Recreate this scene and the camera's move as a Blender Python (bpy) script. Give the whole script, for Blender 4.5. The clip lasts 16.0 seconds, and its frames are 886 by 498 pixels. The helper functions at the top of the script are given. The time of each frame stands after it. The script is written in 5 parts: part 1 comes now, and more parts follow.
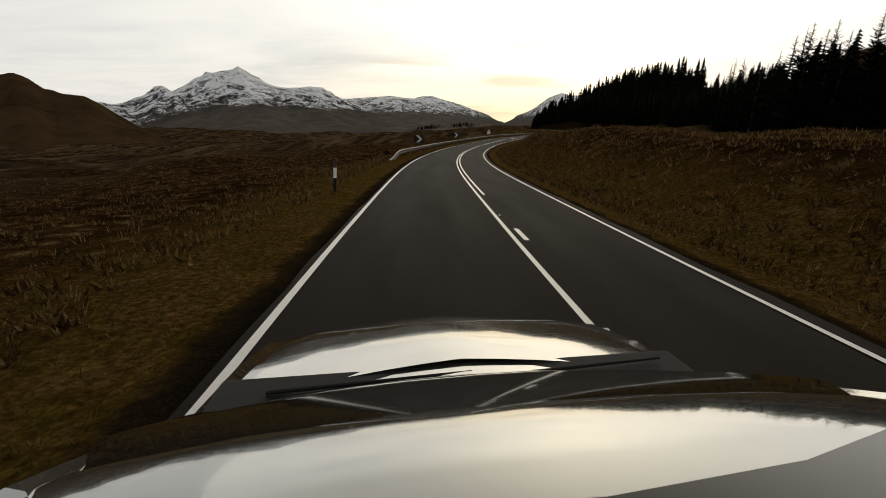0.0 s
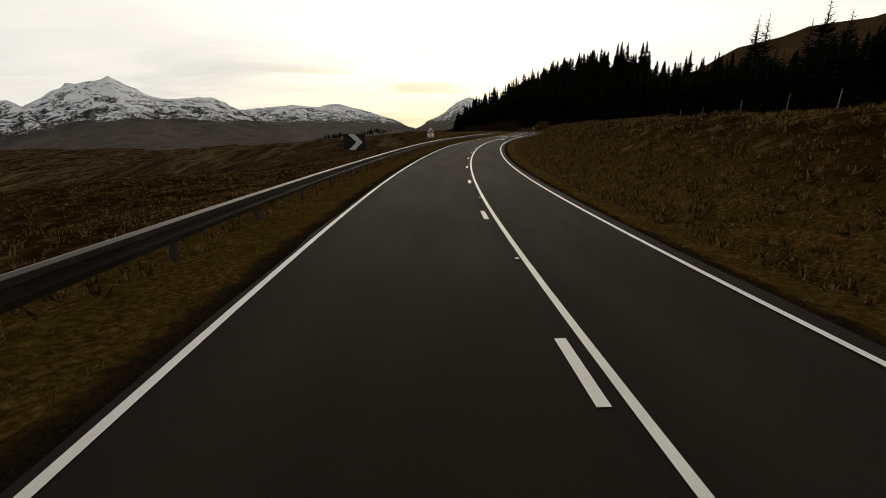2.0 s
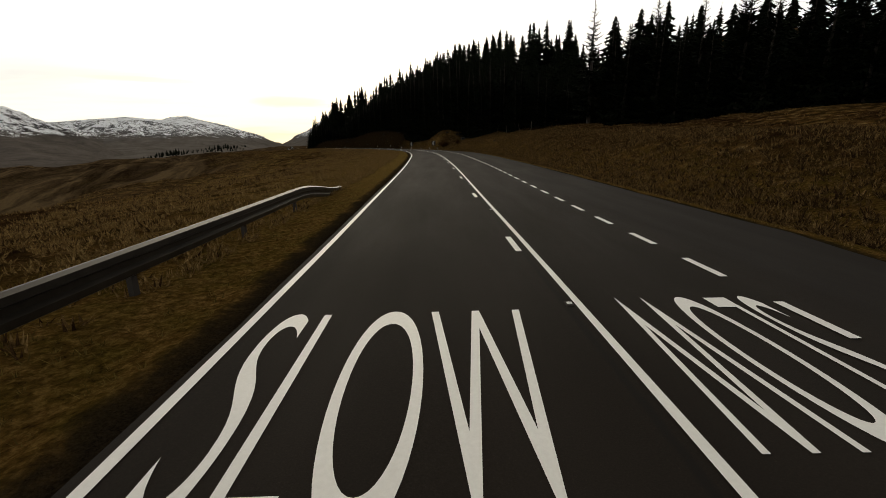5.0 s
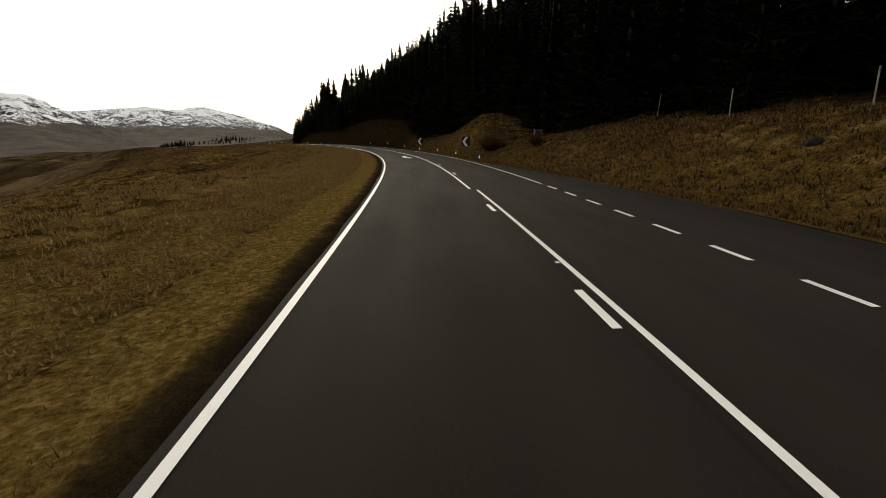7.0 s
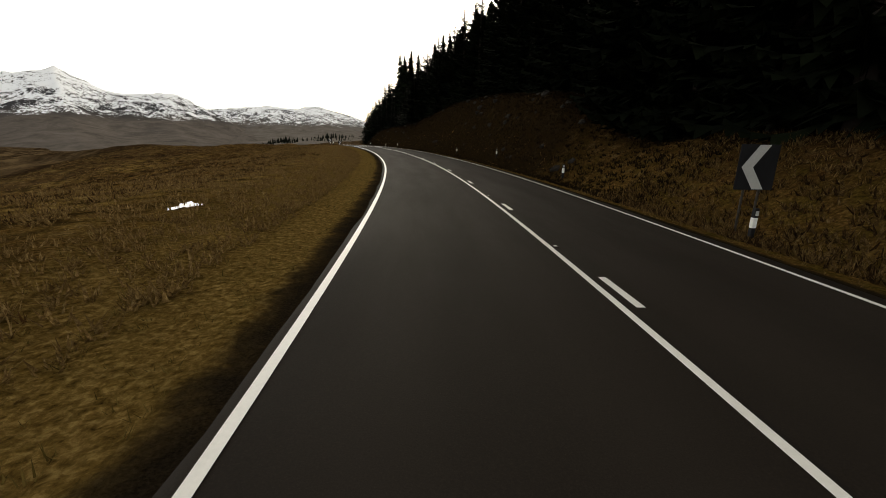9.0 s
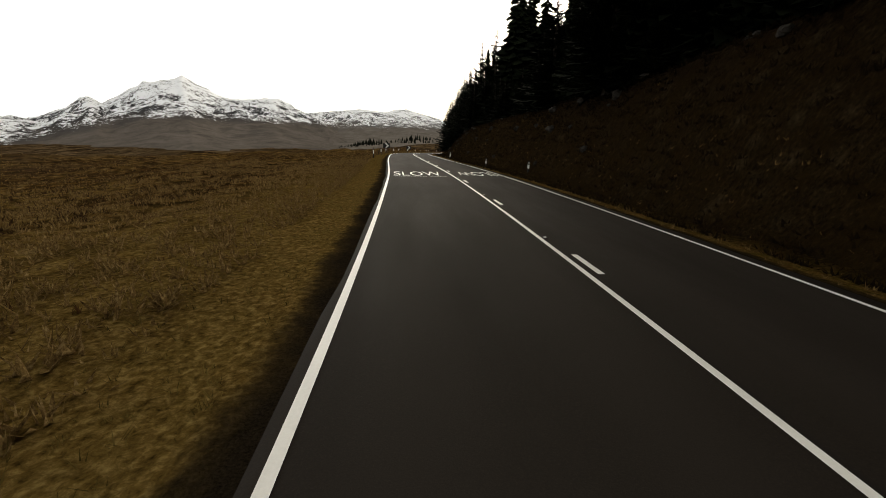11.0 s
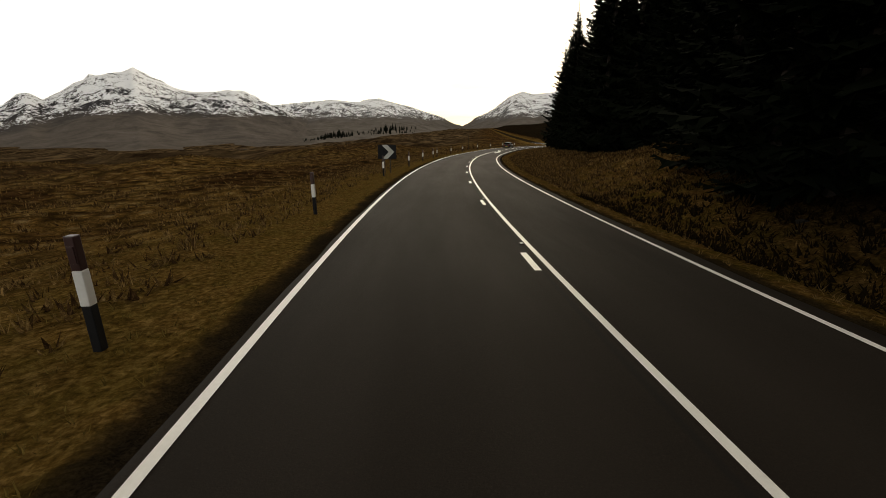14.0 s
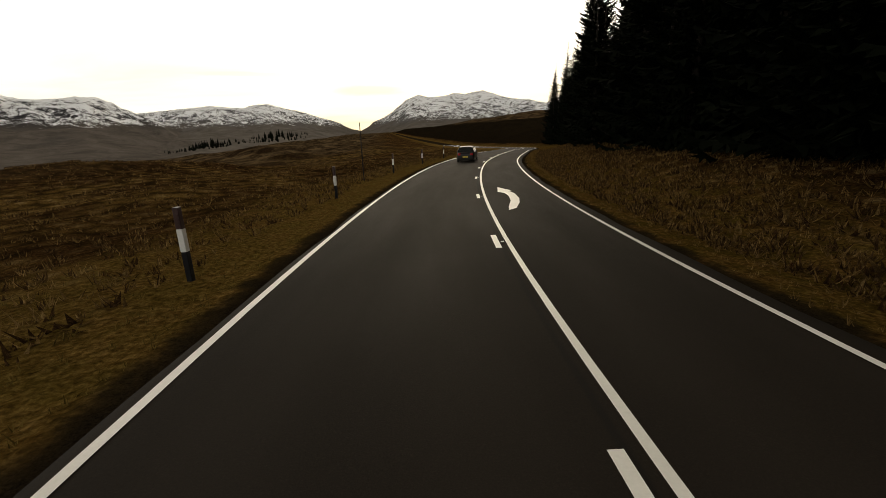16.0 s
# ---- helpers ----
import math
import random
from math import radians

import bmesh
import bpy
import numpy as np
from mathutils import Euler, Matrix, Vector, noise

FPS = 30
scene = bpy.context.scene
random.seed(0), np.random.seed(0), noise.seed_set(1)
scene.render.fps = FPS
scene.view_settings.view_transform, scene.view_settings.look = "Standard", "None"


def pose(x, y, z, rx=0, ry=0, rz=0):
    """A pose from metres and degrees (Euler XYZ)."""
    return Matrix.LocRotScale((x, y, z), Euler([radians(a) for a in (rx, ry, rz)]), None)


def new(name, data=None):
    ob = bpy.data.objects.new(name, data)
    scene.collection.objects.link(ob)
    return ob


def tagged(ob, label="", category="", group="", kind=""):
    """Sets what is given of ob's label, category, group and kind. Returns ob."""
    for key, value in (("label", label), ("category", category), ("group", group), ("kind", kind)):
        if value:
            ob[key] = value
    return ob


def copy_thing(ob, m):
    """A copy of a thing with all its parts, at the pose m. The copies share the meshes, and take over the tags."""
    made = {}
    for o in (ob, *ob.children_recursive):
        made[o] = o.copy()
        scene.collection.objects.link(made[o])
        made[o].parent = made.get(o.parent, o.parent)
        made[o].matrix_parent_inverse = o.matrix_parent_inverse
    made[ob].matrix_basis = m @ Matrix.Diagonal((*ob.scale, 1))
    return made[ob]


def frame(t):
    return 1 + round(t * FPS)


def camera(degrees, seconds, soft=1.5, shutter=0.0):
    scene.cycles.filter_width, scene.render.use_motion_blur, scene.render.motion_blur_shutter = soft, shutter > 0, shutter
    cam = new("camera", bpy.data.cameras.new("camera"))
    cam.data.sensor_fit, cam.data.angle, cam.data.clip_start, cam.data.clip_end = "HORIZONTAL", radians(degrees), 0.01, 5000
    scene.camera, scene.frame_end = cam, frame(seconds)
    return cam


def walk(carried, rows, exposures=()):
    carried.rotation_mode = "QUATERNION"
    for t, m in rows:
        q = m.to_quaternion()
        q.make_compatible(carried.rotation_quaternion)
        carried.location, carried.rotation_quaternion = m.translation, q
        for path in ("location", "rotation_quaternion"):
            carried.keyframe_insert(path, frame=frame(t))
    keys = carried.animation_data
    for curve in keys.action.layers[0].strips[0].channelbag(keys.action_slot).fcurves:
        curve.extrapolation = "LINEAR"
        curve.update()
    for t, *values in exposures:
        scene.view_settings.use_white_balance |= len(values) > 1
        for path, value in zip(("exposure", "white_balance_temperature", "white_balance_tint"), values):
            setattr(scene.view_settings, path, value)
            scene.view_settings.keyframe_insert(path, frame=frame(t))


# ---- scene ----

# The camera, carried on the roof of a car along a mountain road.
cam = camera(93.3, 16.0, soft=0.5)
ROWS = (
    (0, 0.26, 0.05, 2.29, 72.95, 9.94, 1.66), (0.5, -3.66, 18.32, 1.54, 73.37, 8.56, 0.47),
    (1, -6.93, 36.69, 0.89, 73.26, 5.54, -0.08), (1.5, -9.07, 55.21, 0.33, 73.78, 2.43, -0.24),
    (2, -10.07, 73.79, -0.10, 73.89, -1.09, -0.58), (2.5, -9.82, 92.38, -0.36, 75.27, -4.48, -1.04),
    (3, -8.36, 110.90, -0.36, 76.12, -7.82, -1.20), (3.5, -5.82, 129.28, -0.26, 76.03, -10.81, -1.29),
    (4, -2.24, 147.48, -0.18, 75.71, -13.75, -1.22), (4.5, 2.31, 165.41, -0.15, 75.62, -16.16, -1.20),
    (5, 7.18, 183.03, -0.14, 75.56, -17.60, -0.85), (5.5, 12.21, 200.30, -0.09, 75.52, -18.10, -0.32),
    (6, 16.96, 217.34, -0.02, 75.46, -17.72, 0.30), (6.5, 21.42, 234.17, 0.04, 75.33, -16.65, 0.60),
    (7, 25.48, 250.91, 0.04, 74.89, -15.41, 0.03), (7.5, 29.06, 267.79, 0.07, 74.75, -13.27, -0.20),
    (8, 31.75, 284.84, 0.03, 74.32, -9.84, 0.03), (8.5, 33.37, 302.01, -0.14, 74.68, -6.34, 0.69),
    (9, 33.95, 319.25, -0.30, 74.94, -2.94, 1.33), (9.5, 33.56, 336.49, -0.39, 75.00, 0.46, 1.55),
    (10, 32.18, 353.68, -0.35, 74.98, 3.27, 1.32), (10.5, 29.76, 370.75, -0.36, 75.01, 6.30, 1.33),
    (11, 26.34, 387.65, -0.37, 74.97, 8.20, 1.47), (11.5, 22.41, 404.42, -0.44, 74.74, 10.04, 1.54),
    (12, 18.11, 421.10, -0.57, 74.36, 11.65, 1.41), (12.5, 13.61, 437.72, -0.80, 73.99, 11.89, 0.96),
    (13, 9.36, 454.40, -1.13, 73.87, 10.85, 0.45), (13.5, 5.69, 471.20, -1.57, 73.55, 8.48, -0.18),
    (14, 2.70, 488.13, -2.12, 73.64, 5.29, -0.17), (14.5, 0.63, 505.20, -2.67, 73.76, 2.13, -0.16),
    (15, -0.33, 522.35, -3.23, 73.54, -0.74, -0.71), (15.5, -0.21, 539.52, -3.81, 73.78, -3.82, -1.42),
    (16, 0.90, 556.65, -4.32, 73.97, -7.52, -1.83),
)
walk(cam, [(t, pose(x, y, z, rx, 0, rz) @ pose(0, 0, 0, 0, 0, roll)) for t, x, y, z, rx, rz, roll in ROWS],
     exposures=((0, 0.22, 6950, 10), (4, 0.27, 7100, 10), (6.3, 1.08, 7050, 9), (9, 1.30, 7050, 9), (11.3, 1.27, 7150, 9), (12.5, 1.17, 7200, 9), (14, 0.92, 7500, 10), (16, 0.68, 7650, 10)))

# ---------------------------------------------------------------- light
SUN_AZ, SUN_EL = 6.0, 24.0          # degrees east of +y, and above the horizon

world = bpy.data.worlds.new("winter_sky")
scene.world = world
world.use_nodes = True


class Nodes:
    """A short way to write node trees."""

    def __init__(self, tree):
        self.tree = tree
        tree.nodes.clear()

    def add(self, kind, operation=None, use_clamp=False, data_type=None, blend_type=None):
        node = self.tree.nodes.new(kind)
        if operation:
            node.operation = operation
        if use_clamp:
            node.use_clamp = True
        if data_type:
            node.data_type = data_type
        if blend_type:
            node.blend_type = blend_type
        return node

    def put(self, socket, value):
        if hasattr(value, "is_output"):
            self.tree.links.new(value, socket)
        else:
            socket.default_value = value

    def math(self, operation, a, b=0.0, c=0.0, clamp=False):
        node = self.add("ShaderNodeMath", operation=operation, use_clamp=clamp)
        for k, v in enumerate((a, b, c)):
            self.put(node.inputs[k], v)
        return node.outputs[0]

    def mix(self, factor, a, b, blend="MIX"):
        node = self.add("ShaderNodeMix", data_type="RGBA", blend_type=blend)
        self.put(node.inputs[0], factor)
        self.put(node.inputs[6], a if hasattr(a, "is_output") else (*a, 1))
        self.put(node.inputs[7], b if hasattr(b, "is_output") else (*b, 1))
        return node.outputs[2]

    def noise(self, vector, scale, detail=4.0, rough=0.55, distortion=0.0):
        node = self.add("ShaderNodeTexNoise")
        if vector is not None:
            self.put(node.inputs["Vector"], vector)
        node.inputs["Scale"].default_value = scale
        node.inputs["Detail"].default_value = detail
        node.inputs["Roughness"].default_value = rough
        node.inputs["Distortion"].default_value = distortion
        return node.outputs[0]

    def ramp(self, value, *stops):
        node = self.add("ShaderNodeValToRGB")
        self.put(node.inputs[0], value)
        el = node.color_ramp.elements
        while len(el) < len(stops):
            el.new(0.5)
        for e, (p, c) in zip(el, stops):
            e.position = p
            e.color = (*c, 1) if isinstance(c, tuple) else (c, c, c, 1)
        return node.outputs[0]

    def scaled(self, vector, x, y, z):
        node = self.add("ShaderNodeMapping")
        self.put(node.inputs[0], vector)
        node.inputs["Scale"].default_value = (x, y, z)
        return node.outputs[0]


def build_sky():
    n = Nodes(world.node_tree)
    out = n.add("ShaderNodeOutputWorld")
    bg = n.add("ShaderNodeBackground")
    n.put(out.inputs[0], bg.outputs[0])
    way = n.add("ShaderNodeTexCoord").outputs["Generated"]
    sky = n.add("ShaderNodeTexSky")
    sky.sky_type = "NISHITA"
    sky.sun_disc = False
    sky.sun_elevation, sky.sun_rotation = radians(SUN_EL), radians(SUN_AZ)
    sky.air_density, sky.dust_density, sky.ozone_density = 1.2, 3.0, 1.0
    sep = n.add("ShaderNodeSeparateXYZ")
    n.put(sep.inputs[0], way)
    up = sep.outputs[2]
    # nearness to the veiled sun
    sun = Vector((math.sin(radians(SUN_AZ)) * math.cos(radians(SUN_EL)),
                  math.cos(radians(SUN_AZ)) * math.cos(radians(SUN_EL)), math.sin(radians(SUN_EL))))
    dot = n.add("ShaderNodeVectorMath", operation="DOT_PRODUCT")
    n.put(dot.inputs[0], way)
    dot.inputs[1].default_value = sun
    near = n.math("MAXIMUM", dot.outputs["Value"], 0.0)
    wide = n.math("POWER", near, 3.0)
    tight = n.math("POWER", near, 16.0)
    # thin cloud, drawn out along the horizon
    flat = n.add("ShaderNodeVectorMath", operation="DIVIDE")
    n.put(flat.inputs[0], way)
    comb = n.add("ShaderNodeCombineXYZ")
    den = n.math("ADD", n.math("MAXIMUM", up, 0.0), 0.12)
    for k in range(3):
        n.put(comb.inputs[k], den)
    n.put(flat.inputs[1], comb.outputs[0])
    veil = n.noise(n.scaled(flat.outputs[0], 0.5, 0.9, 0.5), 1.3, 6.0, 0.55, 0.4)
    veil2 = n.noise(n.scaled(flat.outputs[0], 0.25, 0.8, 0.4), 2.6, 5.0, 0.5, 0.2)
    grey = n.ramp(veil, (0.3, (0.60, 0.63, 0.66)), (0.52, (0.86, 0.86, 0.84)), (0.75, (0.98, 0.96, 0.91)))
    grey = n.mix(n.math("MULTIPLY", n.ramp(veil2, (0.45, 0.0), (0.7, 1.0)), 0.25), grey, (0.62, 0.66, 0.7))
    cloud = n.mix(wide, n.mix(0.4, grey, (0.46, 0.49, 0.53)), grey)
    glow = n.mix(tight, (0.0, 0.0, 0.0), (0.75, 0.68, 0.5))
    add = n.add("ShaderNodeMix", data_type="RGBA", blend_type="ADD")
    add.inputs[0].default_value = 1.0
    n.put(add.inputs[6], cloud)
    n.put(add.inputs[7], glow)
    # warm rim over the horizon below the sun
    side = n.add("ShaderNodeVectorMath", operation="DOT_PRODUCT")
    n.put(side.inputs[0], way)
    side.inputs[1].default_value = (math.sin(radians(SUN_AZ - 2)), math.cos(radians(SUN_AZ - 2)), 0.0)
    rim = n.math("POWER", n.math("MAXIMUM", side.outputs["Value"], 0.0), 10.0)
    low = n.ramp(up, (0.0, 1.0), (0.17, 0.0))
    warm = n.mix(n.math("MULTIPLY", rim, low), (1, 1, 1), (1.0, 0.86, 0.60))
    tint = n.mix(1.0, add.outputs[2], warm, "MULTIPLY")
    # a few long grey cloud bars
    ragged = n.math("MULTIPLY", n.math("SUBTRACT", n.noise(n.scaled(way, 9.0, 9.0, 30.0), 1.6, 4.0, 0.6), 0.5), 0.9)
    ratio = n.math("DIVIDE", sep.outputs[0], n.math("MAXIMUM", sep.outputs[1], 0.05))
    for u0, z0, wide_, thick, dark in ((-0.02, 0.087, 0.095, 0.013, 0.66), (0.0, 0.158, 0.085, 0.008, 0.4), (-0.27, 0.118, 0.13, 0.006, 0.4), (-0.06, 0.215, 0.06, 0.006, 0.25),
                                       (0.05, 0.078, 0.05, 0.006, 0.35)):
        across = n.math("POWER", n.math("ABSOLUTE", n.math("DIVIDE", n.math("SUBTRACT", ratio, u0), wide_)), 2.0)
        high = n.math("POWER", n.math("ABSOLUTE", n.math("ADD", n.math("DIVIDE", n.math("SUBTRACT", up, z0), thick), ragged)), 2.0)
        inside = n.ramp(n.math("ADD", across, high), (0.25, 1.0), (1.0, 0.0))
        tint = n.mix(n.math("MULTIPLY", inside, dark), tint, (0.50, 0.48, 0.42))
    air = n.mix(1.0, sky.outputs[0], (0.10, 0.10, 0.10), "MULTIPLY")
    both = n.mix(0.92, air, tint)
    # dimmed overhead, out of view, to darken the ground; slightly brighter behind
    lift = n.ramp(up, (0.38, 1.0), (0.70, 0.09))
    back = n.ramp(n.math("ADD", n.math("MULTIPLY", side.outputs["Value"], 0.5), 0.5), (0.25, 1.05), (0.75, 1.0))
    both = n.mix(1.0, both, n.mix(1.0, lift, back, "MULTIPLY"), "MULTIPLY")
    n.put(bg.inputs[0], both)
    bg.inputs[1].default_value = 1.0


build_sky()

lamp = bpy.data.lights.new("sun", "SUN")
lamp.energy, lamp.angle, lamp.color = 0.5, radians(95), (1.0, 0.93, 0.82)
sun_ob = new("sun", lamp)
sun_ob.matrix_world = pose(0, 0, 60, 90 - SUN_EL, 0, 180 - SUN_AZ) @ pose(0, 0, 0, 0, 0, 0)
d_sun = -Vector((math.sin(radians(SUN_AZ)) * math.cos(radians(SUN_EL)),
                 math.cos(radians(SUN_AZ)) * math.cos(radians(SUN_EL)), math.sin(radians(SUN_EL))))
sun_ob.matrix_world = Matrix.Translation((0, 0, 60)) @ d_sun.to_track_quat("-Z", "Y").to_matrix().to_4x4()

# ---------------------------------------------------------------- materials


def material(name):
    m = bpy.data.materials.new(name)
    m.use_nodes = True
    n = Nodes(m.node_tree)
    out = n.add("ShaderNodeOutputMaterial")
    b = n.add("ShaderNodeBsdfPrincipled")
    n.put(out.inputs[0], b.outputs[0])
    where = n.add("ShaderNodeNewGeometry").outputs["Position"]
    return m, n, b, where


def bump(n, b, height, strength, distance):
    node = n.add("ShaderNodeBump")
    node.inputs["Strength"].default_value = strength
    node.inputs["Distance"].default_value = distance
    n.put(node.inputs["Height"], height)
    n.put(b.inputs["Normal"], node.outputs[0])


def plain(name, color, rough=0.6, metal=0.0, vary=0.25, grain=14.0, coat=0.0, relief=0.0, shine=0.5):
    """A surface of one colour with stains and grain."""
    m, n, b, where = material(name)
    obj = n.add("ShaderNodeTexCoord").outputs["Object"]
    a = n.noise(obj, grain, 5.0)
    c = n.noise(obj, grain * 0.13, 3.0)
    f = n.math("ADD", n.math("MULTIPLY", a, 0.5), n.math("MULTIPLY", c, 0.5))
    dark = tuple(v * (1 - vary) for v in color)
    light = tuple(min(1.0, v * (1 + vary)) for v in color)
    n.put(b.inputs["Base Color"], n.ramp(f, (0.3, dark), (0.7, light)))
    n.put(b.inputs["Roughness"], n.ramp(a, (0.2, max(rough - 0.08, 0.02)), (0.8, min(rough + 0.08, 1.0))))
    b.inputs["Metallic"].default_value = metal
    b.inputs["Coat Weight"].default_value = coat
    b.inputs["Specular IOR Level"].default_value = shine
    if relief:
        bump(n, b, a, 0.5, relief)
    return m


def asphalt_material():
    m, n, b, where = material("asphalt")
    uv = n.add("ShaderNodeUVMap")
    uv.uv_map = "road"
    sep = n.add("ShaderNodeSeparateXYZ")
    n.put(sep.inputs[0], uv.outputs[0])
    across = sep.outputs[0]
    grain = n.noise(where, 60.0, 4.0, 0.7)
    patch = n.noise(n.scaled(uv.outputs[0], 0.9, 0.12, 1.0), 1.0, 5.0, 0.6)
    blot = n.noise(where, 0.35, 4.0)
    base = n.ramp(grain, (0.25, (0.0090, 0.0070, 0.0053)), (0.6, (0.0190, 0.0145, 0.0110)), (0.9, (0.048, 0.0365, 0.0275)))
    base = n.mix(n.math("MULTIPLY", n.ramp(patch, (0.35, 0.0), (0.75, 1.0)), 0.4), base, (0.02, 0.017, 0.0145))
    base = n.mix(n.math("MULTIPLY", n.ramp(blot, (0.4, 0.0), (0.8, 1.0)), 0.3), base, (0.027, 0.023, 0.019))
    # wheel tracks polished a little lighter
    track = n.math("ABSOLUTE", n.math("SINE", n.math("MULTIPLY", across, 1.48)))
    base = n.mix(n.math("MULTIPLY", n.ramp(track, (0.5, 0.0), (1.0, 1.0)), 0.18), base, (0.032, 0.026, 0.021))
    # joint of the two lanes
    seam = n.math("ABSOLUTE", n.math("ADD", n.math("SUBTRACT", across, 4.22), n.math("MULTIPLY", n.noise(where, 3.0), 0.05)))
    base = n.mix(n.math("MULTIPLY", n.ramp(seam, (0.02, 1.0), (0.06, 0.0)), 0.75), base, (0.012, 0.011, 0.01))
    n.put(b.inputs["Base Color"], base)
    n.put(b.inputs["Roughness"], n.ramp(patch, (0.3, 0.72), (0.7, 0.88)))
    b.inputs["Specular IOR Level"].default_value = 0.06
    bump(n, b, grain, 0.35, 0.006)
    return m


def paint_material():
    m, n, b, where = material("road_paint")
    wear = n.noise(where, 22.0, 6.0, 0.7)
    long_wear = n.noise(where, 1.2, 3.0)
    f = n.math("ADD", n.math("MULTIPLY", wear, 0.6), n.math("MULTIPLY", long_wear, 0.4))
    n.put(b.inputs["Base Color"], n.ramp(f, (0.24, (0.30, 0.28, 0.25)), (0.34, (0.78, 0.77, 0.73)), (0.7, (0.90, 0.89, 0.85))))
    b.inputs["Roughness"].default_value = 0.42
    b.inputs["Specular IOR Level"].default_value = 0.6
    bump(n, b, wear, 0.3, 0.003)
    return m


def moor_material():
    m, n, b, where = material("moor_grass")
    uv = n.add("ShaderNodeUVMap")
    uv.uv_map = "land"
    sep = n.add("ShaderNodeSeparateXYZ")
    n.put(sep.inputs[0], uv.outputs[0])
    across = sep.outputs[0]          # distance from the road edge
    along = sep.outputs[1]           # metres along; 2000 more on the forest side

    def stretch(a, b_, soft_):
        up_ = n.math("DIVIDE", n.math("SUBTRACT", along, a), soft_, clamp=True)
        return n.math("MULTIPLY", up_, n.math("DIVIDE", n.math("SUBTRACT", b_, along), soft_, clamp=True))
    grassy = n.math("ADD", n.math("ADD", stretch(185.0, 430.0, 40.0), n.math("MULTIPLY", stretch(392.0, 900.0, 40.0), 0.38), clamp=True), n.math("MULTIPLY", stretch(2190.0, 2335.0, 30.0), 0.22), clamp=True)
    stony_shade = stretch(2335.0, 2500.0, 14.0)
    fine = n.noise(n.scaled(where, 1, 1, 0.6), 9.0, 6.0, 0.7, 0.3)
    clump = n.noise(where, 1.1, 5.0, 0.6, 0.5)
    broad = n.noise(where, 0.085, 5.0, 0.6, 0.6)
    vast = n.noise(where, 0.012, 5.0, 0.6, 0.3)
    straw = n.ramp(fine, (0.28, (0.030, 0.015, 0.004)), (0.5, (0.118, 0.065, 0.018)), (0.75, (0.32, 0.195, 0.068)))
    heather = n.ramp(fine, (0.3, (0.010, 0.005, 0.002)), (0.55, (0.046, 0.0225, 0.0095)), (0.8, (0.135, 0.074, 0.032)))
    olive = n.ramp(fine, (0.3, (0.022, 0.0145, 0.003)), (0.55, (0.092, 0.062, 0.013)), (0.8, (0.21, 0.145, 0.034)))
    f = n.ramp(n.math("ADD", n.math("MULTIPLY", clump, 0.45), n.math("ADD", n.math("MULTIPLY", broad, 0.6), n.math("MULTIPLY", grassy, 0.09))), (0.50, 0.0), (0.64, 1.0))
    open_land = n.mix(f, heather, straw)
    open_land = n.mix(n.math("MULTIPLY", n.ramp(vast, (0.42, 0.0), (0.62, 1.0)), 0.65), open_land, heather)
    heath = n.math("ADD", stretch(-400.0, 180.0, 30.0), stretch(1600.0, 2180.0, 30.0), clamp=True)
    open_land = n.mix(n.math("MULTIPLY", heath, 0.45), open_land, heather)
    # the forest's shade on the rocky bank is put into the ground colour
    open_land = n.mix(n.math("MULTIPLY", stony_shade, 0.96), open_land, n.ramp(fine, (0.3, (0.003, 0.002, 0.001)), (0.6, (0.014, 0.009, 0.005)), (0.85, (0.055, 0.038, 0.020))))
    golden = n.ramp(fine, (0.28, (0.040, 0.024, 0.006)), (0.5, (0.180, 0.115, 0.032)), (0.75, (0.42, 0.295, 0.11)))
    # the gold gives way to bands of heather down the slope
    band = n.noise(n.scaled(where, 1.0, 0.42, 0.0), 0.10, 5.0, 0.62, 0.9)
    gold = n.math("MULTIPLY", n.ramp(broad, (0.42, 0.12), (0.55, 0.95)), n.ramp(band, (0.43, 0.08), (0.53, 1.0)))
    gold = n.mix(n.ramp(across, (0.09, 0.0), (0.22, 1.0)), n.ramp(broad, (0.42, 0.12), (0.55, 0.95)), gold)
    open_land = n.mix(n.math("MULTIPLY", grassy, gold), open_land, golden)
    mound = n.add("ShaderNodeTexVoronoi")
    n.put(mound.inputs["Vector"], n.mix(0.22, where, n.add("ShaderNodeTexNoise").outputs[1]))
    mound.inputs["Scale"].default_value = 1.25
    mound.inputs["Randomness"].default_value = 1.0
    # bleached mound tops; the shade of the hollows between is painted dark
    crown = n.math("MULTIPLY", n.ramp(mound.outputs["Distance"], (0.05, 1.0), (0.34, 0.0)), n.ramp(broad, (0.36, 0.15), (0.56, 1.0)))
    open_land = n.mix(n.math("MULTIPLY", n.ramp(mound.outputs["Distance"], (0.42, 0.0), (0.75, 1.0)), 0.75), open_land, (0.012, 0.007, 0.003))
    open_land = n.mix(n.math("MULTIPLY", crown, n.ramp(fine, (0.35, 0.15), (0.6, 0.7))), open_land, n.mix(stony_shade, (0.34, 0.25, 0.12), (0.045, 0.032, 0.018)))
    verge = n.mix(n.ramp(clump, (0.35, 0.0), (0.65, 1.0)), olive, straw)
    verge = n.mix(n.math("MULTIPLY", grassy, 0.75), verge, golden)
    near = n.ramp(n.math("ADD", across, n.math("MULTIPLY", n.math("SUBTRACT", clump, 0.5), 0.08)), (0.0, 1.0), (0.055, 0.85), (0.12, 0.0))
    keep = n.math("SUBTRACT", 1.0, n.math("MULTIPLY", stony_shade, n.ramp(across, (0.014, 0.0), (0.03, 0.95))))
    land = n.mix(n.math("MULTIPLY", near, keep), open_land, verge)
